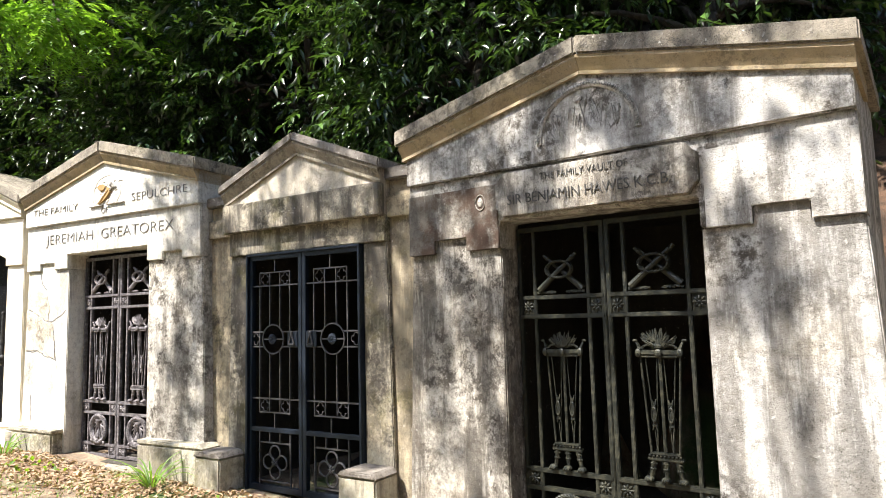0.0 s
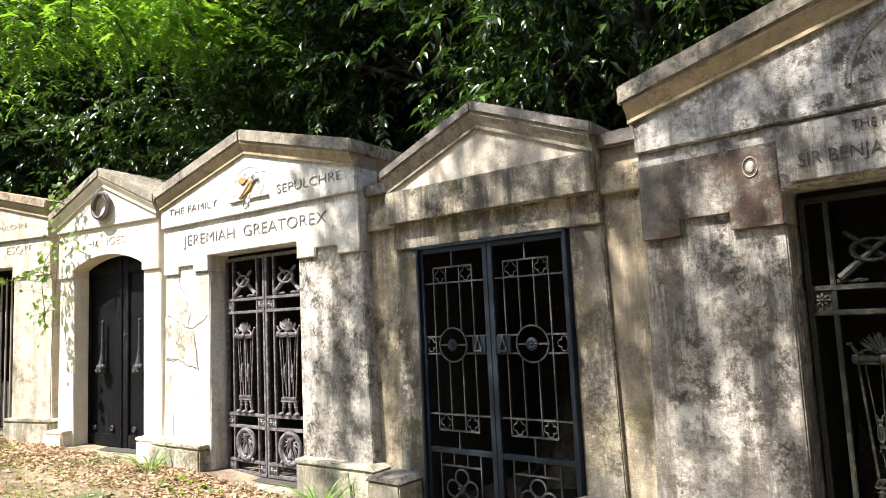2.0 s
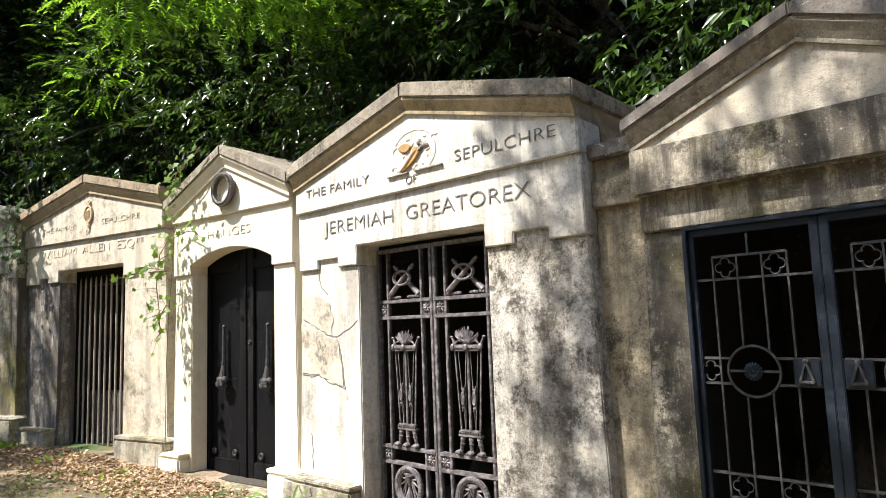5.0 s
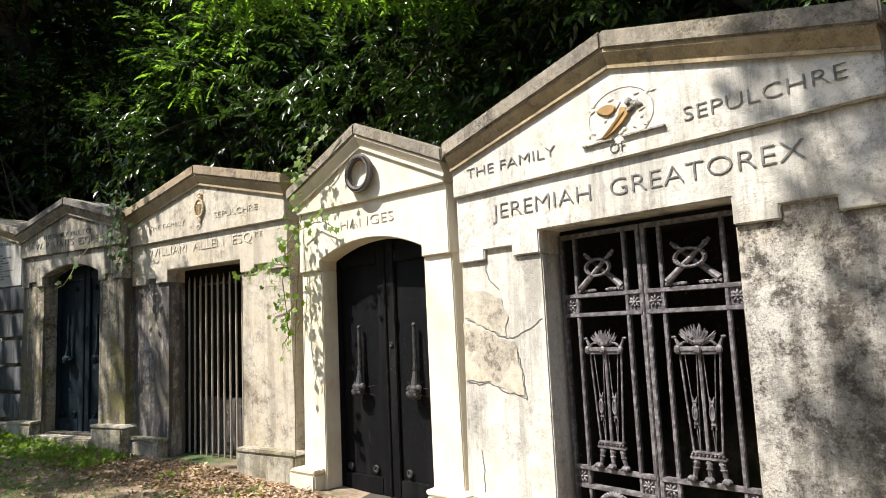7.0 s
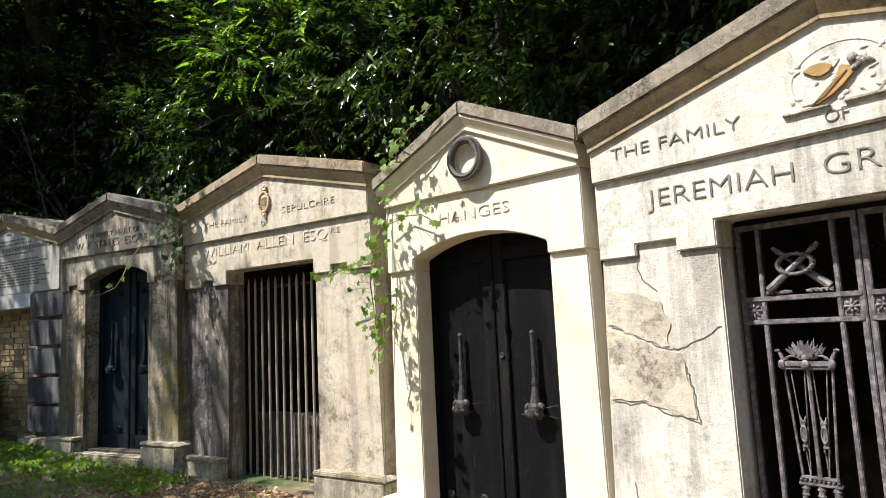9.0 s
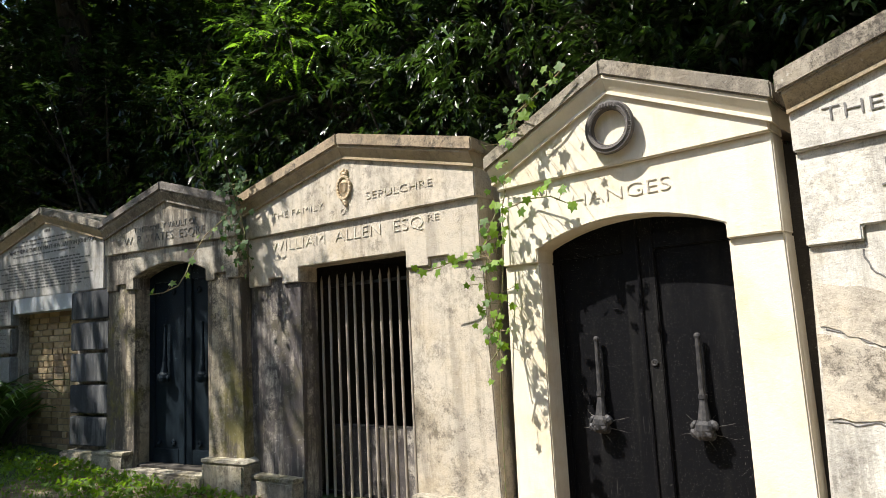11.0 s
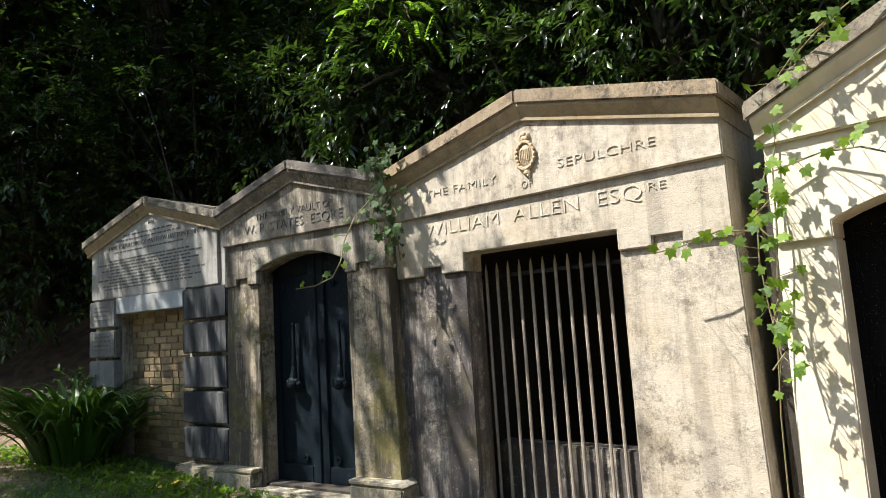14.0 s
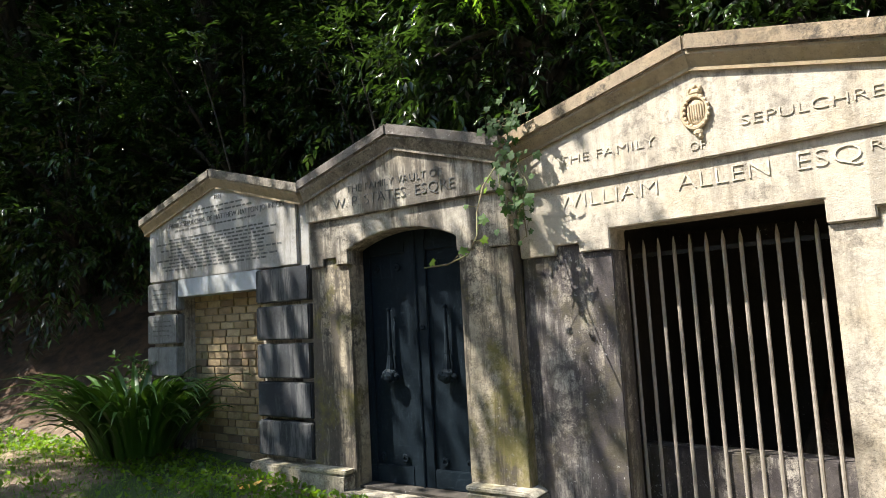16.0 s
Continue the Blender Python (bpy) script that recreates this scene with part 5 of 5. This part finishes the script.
def feather_tree(x, y, boughs, n_leaf, seed, label, mat, trunk_r=0.2):
    rs = np.random.RandomState(seed)
    root = thing("tree", pose(x, y, land_z(x, y)), label, "tree")
    o = np.array((x, y, land_z(x, y)))
    part("trunk", (lambda b: (limb(b, (0, 0, -0.4), (0.1, -0.4, 6.5), trunk_r, trunk_r * 0.5, (0.2, 0, 0), 6, 9), b)[1])(bmesh.new()), BARK, root, smooth=True)
    tips, dirs = [], []
    for b0, b1, sag in boughs:
        bm = bmesh.new()
        a, e = np.array(b0) - o, np.array(b1) - o
        limb(bm, Vector((0.1, -0.3, 5.4)), Vector(a), 0.06, 0.03, (0, 0, 0.3), 4, 6)
        pts = limb(bm, Vector(a), Vector(e), 0.03, 0.008, (0, 0, sag), 5, 6)
        part("limb", bm, BARK, root, smooth=True)
        for i in range(n_leaf):
            k = rs.uniform(0.0, 1.0)
            j = min(4, int(k * 5))
            p = np.array(pts[j].lerp(pts[j + 1], k * 5 - j))
            sd = rs.normal(0, 1, 3)
            off = sd * np.array((0.34, 0.3, 0.2)) * (1.15 - 0.55 * k)
            tips.append(p + off)
            dirs.append((e - a) / np.linalg.norm(e - a) * 0.4 + sd * 0.6 + np.array((0, -0.25, -0.1)))
    leaf_mesh("crown", *pinnate(rs, np.array(tips), np.array(dirs), 8, 0.27, 0.08, 0.04), mat, root, fold=0.1, droop=0.05)
    return root


feather_tree(-6.0, 11.2, [((-7.6, 8.6, 5.7), (-6.3, 7.5, 4.75), 0.2), ((-6.6, 8.8, 5.9), (-5.4, 7.9, 4.85), 0.2), ((-5.6, 9.0, 5.8), (-4.7, 8.2, 4.9), 0.2),
                          ((-7.4, 8.2, 5.9), (-6.9, 7.4, 5.2), 0.2), ((-5.0, 9.2, 5.9), (-4.0, 8.9, 4.95), 0.2), ((-6.4, 8.2, 5.9), (-5.9, 7.5, 5.0), 0.15),
                          ((-5.4, 8.6, 6.0), (-4.8, 7.9, 5.3), 0.15), ((-6.4, 9.6, 6.2), (-5.0, 9.4, 5.2), 0.15)], 130, 7,
             "feathery-leaved tree with sunlit drooping branches over the tombs", LEAF_BRIGHT)
feather_tree(-2.0, 11.6, [((-3.0, 9.8, 6.4), (-2.2, 9.0, 5.35), 0.2), ((-3.6, 9.8, 6.2), (-3.0, 9.2, 5.3), 0.2), ((-2.0, 9.9, 6.4), (-1.4, 9.2, 5.5), 0.2), ((-3.8, 10.0, 5.8), (-3.4, 9.6, 4.7), 0.15)], 100, 8,
             "feathery-leaved tree with sunlit drooping branches over the tombs", LEAF_BRIGHT)
feather_tree(-10.5, 12.4, [((-10.2, 11.2, 6.4), (-9.4, 10.4, 5.2), 0.2), ((-10.8, 11.4, 6.2), (-9.9, 10.6, 5.4), 0.2), ((-9.4, 11.4, 6.6), (-8.8, 10.6, 5.6), 0.2)], 60, 9,
             "feathery-leaved tree with drooping branches in the wood", LEAF_BRIGHT)


def twig_shrub(name, places, seed, length, width, per, twig, spread, n, mat, label, category):
    """Loose sprigs on thin stems."""
    rs = np.random.RandomState(seed)
    p0 = places[0]
    root = thing(name, pose(*p0), label, category)
    bm = bmesh.new()
    cs = []
    for q in places:
        q = np.array(q) - np.array(p0)
        for i in range(n):
            e = q + rs.normal(0, 1, 3) * spread
            rod(Vector((0, 0.05, -0.1)) if i == 0 else Vector(q), Vector(e), 0.006, 0.003, 5, bm)
            cs.append(e)
    part("stem", bm, STEM, root)
    cs = np.array(cs)
    leaf_mesh("foliage", *sprays(rs, cs, unit(rs.normal(0, 1, (len(cs), 3))) + np.array((0, -0.6, 0.3)), per, twig, length, width), mat, root)
    return root


for i, q in enumerate([(-8.58, 10.4, 4.88), (-13.7, 10.5, 5.5), (-6.7, 10.7, 4.2), (-3.8, 9.7, 4.7), (-12.4, 11.4, 5.6), (-11.4, 10.6, 5.2), (-10.6, 10.3, 4.6)]):
    lx, ly = q[0] + 0.2, q[1] + 0.8
    root = thing("shrub", pose(lx, ly, land_z(lx, ly)), "evergreen shrub with pale glossy sprigs", "shrub", "shrubs on the bank")
    rs = np.random.RandomState(300 + i)
    tip = np.array(q) - np.array((lx, ly, land_z(lx, ly)))
    bm = bmesh.new()
    limb(bm, (0, 0, -0.2), Vector(tip), 0.03, 0.008, (0.15, 0.1, 0), 5, 6)
    part("stem", bm, BARK, root)
    cs = tip + rs.normal(0, 1, (14, 3)) * np.array((0.16, 0.1, 0.12))
    leaf_mesh("foliage", *sprays(rs, cs, unit(rs.normal(0, 1, (14, 3))) + np.array((0, -0.8, 0.2)), 9, 0.14, 0.13, 0.042), LEAF_LAUREL_SHADED, root)


# ---- creepers ----


def lobed_leaves(rs, places, size, facing, name, parent, mat):
    """Maple-like creeper leaves with pointed lobes."""
    n = len(places)
    f = unit(np.array(facing) + rs.normal(0, 0.35, (n, 3)))
    dn = unit(np.array([0, 0, -1.0]) + rs.normal(0, 0.5, (n, 3)))
    side = unit(np.cross(f, dn))
    dn = unit(np.cross(side, f))
    ang = np.radians([0, 28, 55, 85, 115, 150, 180, 210, 245, 275, 305, 332])
    rad = np.array([1.0, 0.55, 0.85, 0.5, 0.7, 0.42, 0.22, 0.42, 0.7, 0.5, 0.85, 0.55])
    sz = size * rs.uniform(0.6, 1.15, n)
    v = [places]
    for a, r in zip(ang, rad):
        v.append(places + (dn * math.cos(a) + side * math.sin(a)) * (r * sz)[:, None] - f * (0.12 * r * r * sz)[:, None])
    v = np.stack(v, 1).reshape(-1, 3)
    faces = [(13 * i, 13 * i + 1 + j, 13 * i + 1 + (j + 1) % 12) for i in range(n) for j in range(12)]
    me = bpy.data.meshes.new(name)
    me.from_pydata(v.tolist(), [], faces)
    me.materials.append(mat)
    ob = new(name, me)
    ob.parent = parent
    return ob


def creeper(strands, seed, size, step, label, facing=(-0.3, -1, 0.25), bare=0.0, mat=None, off=0.03):
    """A climbing plant: bent stems with stalked lobed leaves along them."""
    rs = np.random.RandomState(seed)
    o = np.array(strands[0][0])
    root = thing("creeper", pose(*o), label, "climbing plant")
    pl = []
    for pts in strands:
        bm = bmesh.new()
        q = [Vector(np.array(p) - o) for p in pts]
        for a, b in zip(q, q[1:]):
            rod(a, b, 0.005, 0.004, 6, bm)
            if a.z + o[2] < bare:
                continue
            n = max(1, int((b - a).length / step))
            for i in range(n):
                c = a.lerp(b, (i + rs.uniform(0.1, 0.9)) / n)
                d = c + Vector((rs.normal(0, 0.05), -abs(rs.normal(off, off * 0.7)), rs.normal(0.0, 0.05)))
                rod(c, d, 0.002, 0.0015, 4, bm)
                pl.append(np.array(d))
        part("stem", bm, STEM, root)
    lobed_leaves(rs, np.array(pl), size, facing, "foliage", root, mat or LEAF_VINE)
    return root


GREEN_CREEPER = "bright green creeper hanging between two mausolea"
creeper([[(-6.28, 7.76, 0.25), (-6.26, 7.74, 1.2), (-6.23, 7.72, 1.65), (-6.18, 7.7, 2.1), (-6.16, 7.7, 2.5), (-6.08, 7.72, 2.8), (-6.02, 7.6, 3.0), (-5.92, 7.45, 3.06), (-5.85, 7.42, 3.1)],
         [(-6.18, 7.7, 2.5), (-6.26, 7.62, 2.3), (-6.28, 7.6, 2.0), (-6.26, 7.62, 1.75), (-6.23, 7.6, 1.5)],
         [(-6.26, 7.66, 2.15), (-6.45, 7.72, 2.18), (-6.65, 7.76, 2.12), (-6.8, 7.8, 2.1)],
         [(-6.16, 7.66, 2.45), (-5.95, 7.6, 2.5), (-5.8, 7.5, 2.48), (-5.7, 7.44, 2.42)],
         [(-6.21, 7.66, 1.8), (-6.26, 7.6, 1.66), (-6.20, 7.58, 1.55), (-6.28, 7.58, 1.45)],
         [(-6.20, 7.66, 2.3), (-6.30, 7.58, 2.2), (-6.22, 7.56, 2.1)]], 21, 0.05, 0.04, GREEN_CREEPER, bare=1.5, off=0.11)
creeper([[(-6.12, 7.65, 2.9), (-5.97, 7.45, 3.04), (-5.84, 7.4, 3.11), (-5.72, 7.37, 3.18), (-5.62, 7.33, 3.25)]], 22, 0.055, 0.04, "green creeper shoot on a stone coping", off=0.09)
creeper([[(-8.75, 8.5, 2.3), (-8.74, 8.42, 2.55), (-8.78, 8.34, 2.8), (-8.8, 8.36, 3.05), (-8.7, 8.4, 3.15)],
         [(-8.78, 8.36, 2.9), (-8.86, 8.3, 2.8), (-8.84, 8.26, 2.6), (-8.72, 8.3, 2.45)],
         [(-8.74, 8.34, 2.8), (-8.66, 8.3, 2.62), (-8.7, 8.28, 2.5), (-8.76, 8.28, 2.36)],
         [(-8.8, 8.36, 3.05), (-8.95, 8.4, 3.1), (-8.62, 8.36, 3.12)]], 23, 0.048, 0.022, "dark green creeper in the gap between two fronts", mat=LEAF_IVY)
creeper([[(-8.85, 8.3, 2.8), (-8.88, 8.05, 2.6), (-8.86, 7.86, 2.4), (-8.82, 7.74, 2.25), (-8.86, 7.69, 2.14), (-8.98, 7.66, 2.09), (-9.12, 7.64, 2.08)]], 24, 0.05, 0.13, "thin creeper shoot arching out over a dark door")


# ---- ground plants ----


def strap_clump(x, y, z, n, length, width, seed, label, mat, name="strap_leaf_plant", spread=0.35, single=False, bend=1.3, droop=1.0):
    """Long arching strap leaves from one crown."""
    rs = random.Random(seed)
    root = thing(name, pose(x, y, z), label, "plant")
    bm = bmesh.new()
    for i in range(n):
        if single:
            bm = bmesh.new()
        a = rs.uniform(0, math.tau)
        lean = rs.uniform(0.15, 1.0) * droop
        L = length * rs.uniform(0.6, 1.1)
        r0 = rs.uniform(0, spread)
        p0 = Vector((math.cos(a) * r0, math.sin(a) * r0, -0.03))
        out = Vector((math.cos(a), math.sin(a), 0))
        sd = Vector((-math.sin(a), math.cos(a), 0))
        prev = None
        q = p0.copy()
        up0 = rs.uniform(1.1, 1.52) * (1.0 - 0.2 * lean)
        end = -rs.uniform(0.5, 1.2) * lean
        for k in range(9):
            t = k / 8
            th = up0 + (end - up0) * t ** bend
            q = q + (out * math.cos(th) + Vector((0, 0, math.sin(th)))) * (L / 8)
            w = width * (0.6 + 0.8 * t if t < 0.5 else 2.0 * (1.02 - t)) * 0.5
            e = (bm.verts.new(q - sd * w + Vector((0, 0, w * 0.5))), bm.verts.new(q), bm.verts.new(q + sd * w + Vector((0, 0, w * 0.5))))
            if prev:
                bm.faces.new((prev[0], prev[1], e[1], e[0]))
                bm.faces.new((prev[1], prev[2], e[2], e[1]))
            prev = e
        if single:
            part("leaf", bm, mat, root)
    if not single:
        part("foliage", bm, mat, root)
    return root


strap_clump(-13.1, 9.05, ground_z(-13.1, 0) - 0.02, 290, 1.2, 0.07, 31, "large dark strap-leaved plant beside the end mausoleum", LEAF_STRAP, spread=0.38, single=True, bend=2.3, droop=0.8)
twig_shrub("shrub", [(-13.6, 9.75, 1.0), (-13.7, 9.7, 1.45), (-13.45, 9.8, 1.55), (-13.95, 9.8, 1.3), (-14.3, 9.7, 1.05)], 61, 0.1, 0.045, 9, 0.22, np.array((0.14, 0.1, 0.13)), 7, LEAF_IVY,
           "leafy green shrub behind the strap-leaved plant", "shrub")
tx, ty = (-2.45, 5.55)
strap_clump(tx, ty, land_z(tx, ty), 34, 0.42, 0.016, 32, "tuft of tall green grass at a plinth", LEAF_GRASS, "grass_tuft", 0.06)
tx, ty = (-4.4, 6.62)
strap_clump(tx, ty, land_z(tx, ty), 16, 0.35, 0.02, 33, "yellow-green weed at a plinth", LEAF_GRASS, "weed", 0.08)


def carpet(name, n, region, size, mat, seed, label, up=0.6, lift=0.0):
    """Small leaves or blades spread over the ground; region(x, y) gives the chance."""
    rs = np.random.RandomState(seed)
    pts = []
    while len(pts) < n:
        x, y = rs.uniform(-16.5, 1.5), rs.uniform(-1.0, 9.6)
        d = y - front_y(x)
        if d < -0.1 and rs.uniform() < region(x, y, d):
            pts.append((x, y, land_z(x, y) + lift + rs.uniform(0, 0.01)))
    pts = np.array(pts)
    al = rs.normal(0, 1, (n, 3)) * np.array((1, 1, 0.2)) + np.array((0, 0, up))
    upv = rs.normal(0, 0.5, (n, 3)) + np.array((0, 0, 1.0))
    ob = leaf_mesh(name, pts, al, upv, size[0] * rs.uniform(0.6, 1.3, n), size[1] * rs.uniform(0.7, 1.2, n), mat, None, kind="stuff")
    return tagged(ob, label, "ground cover")


def mown(x, y, d):
    g = 0.5 + 0.5 * noise.noise((x * 0.6, y * 0.6, 9.0))
    if x < -9.0:
        return 1.0 if d < -0.25 else 0.35
    return max(0.0, min(1.0, (-d - 0.5) * 1.1)) * (0.25 + 0.85 * g)


def litter(x, y, d):
    if x < -9.2:
        return 0.02
    return 1.0 if d > -0.9 else 0.14


def weeds(x, y, d):
    return (1.0 if -0.9 < d < -0.15 else 0.1) if x < -8.4 else (0.12 if -0.8 < d < -0.4 and noise.noise((x * 1.5, y * 1.5, 4.0)) > 0.15 else 0.0)


carpet("grass", 80000, mown, (0.055, 0.007), LEAF_GRASS, 51, "short mossy green grass", 1.6)
carpet("dry_leaves", 22000, litter, (0.055, 0.03), LEAF_DRY, 52, "dry brown fallen leaves", 0.1, 0.004)
carpet("ground_weeds", 7000, weeds, (0.06, 0.04), LEAF_VINE, 53, "low green weeds along the walls", 0.9, 0.03)

fl = thing("fallen_leaf", pose(-11.25, 8.55, land_z(-11.25, 8.55) + 0.05, 12, -8, 30), "yellow-orange fallen leaf lying on the grass", "leaf")
bm = bmesh.new()
rim = [bm.verts.new((0.11 * math.cos(a), 0.045 * math.sin(a), 0.012 * math.cos(2 * a))) for a in [math.tau * i / 12 for i in range(12)]]
mid = bm.verts.new((0, 0, -0.01))
for i in range(12):
    bm.faces.new((mid, rim[i], rim[(i + 1) % 12]))
ORANGE = Mat("leaf_orange", 0.6)
ORANGE.colour(ORANGE.mix(ORANGE.noise(20, 4), (0.6, 0.3, 0.04), (0.7, 0.45, 0.1)))
part("blade", bm, ORANGE.mat, fl)
part("stalk", rod((-0.1, 0, 0), (-0.17, 0.01, 0.01), 0.003, 0.002, 5), STEM, fl)
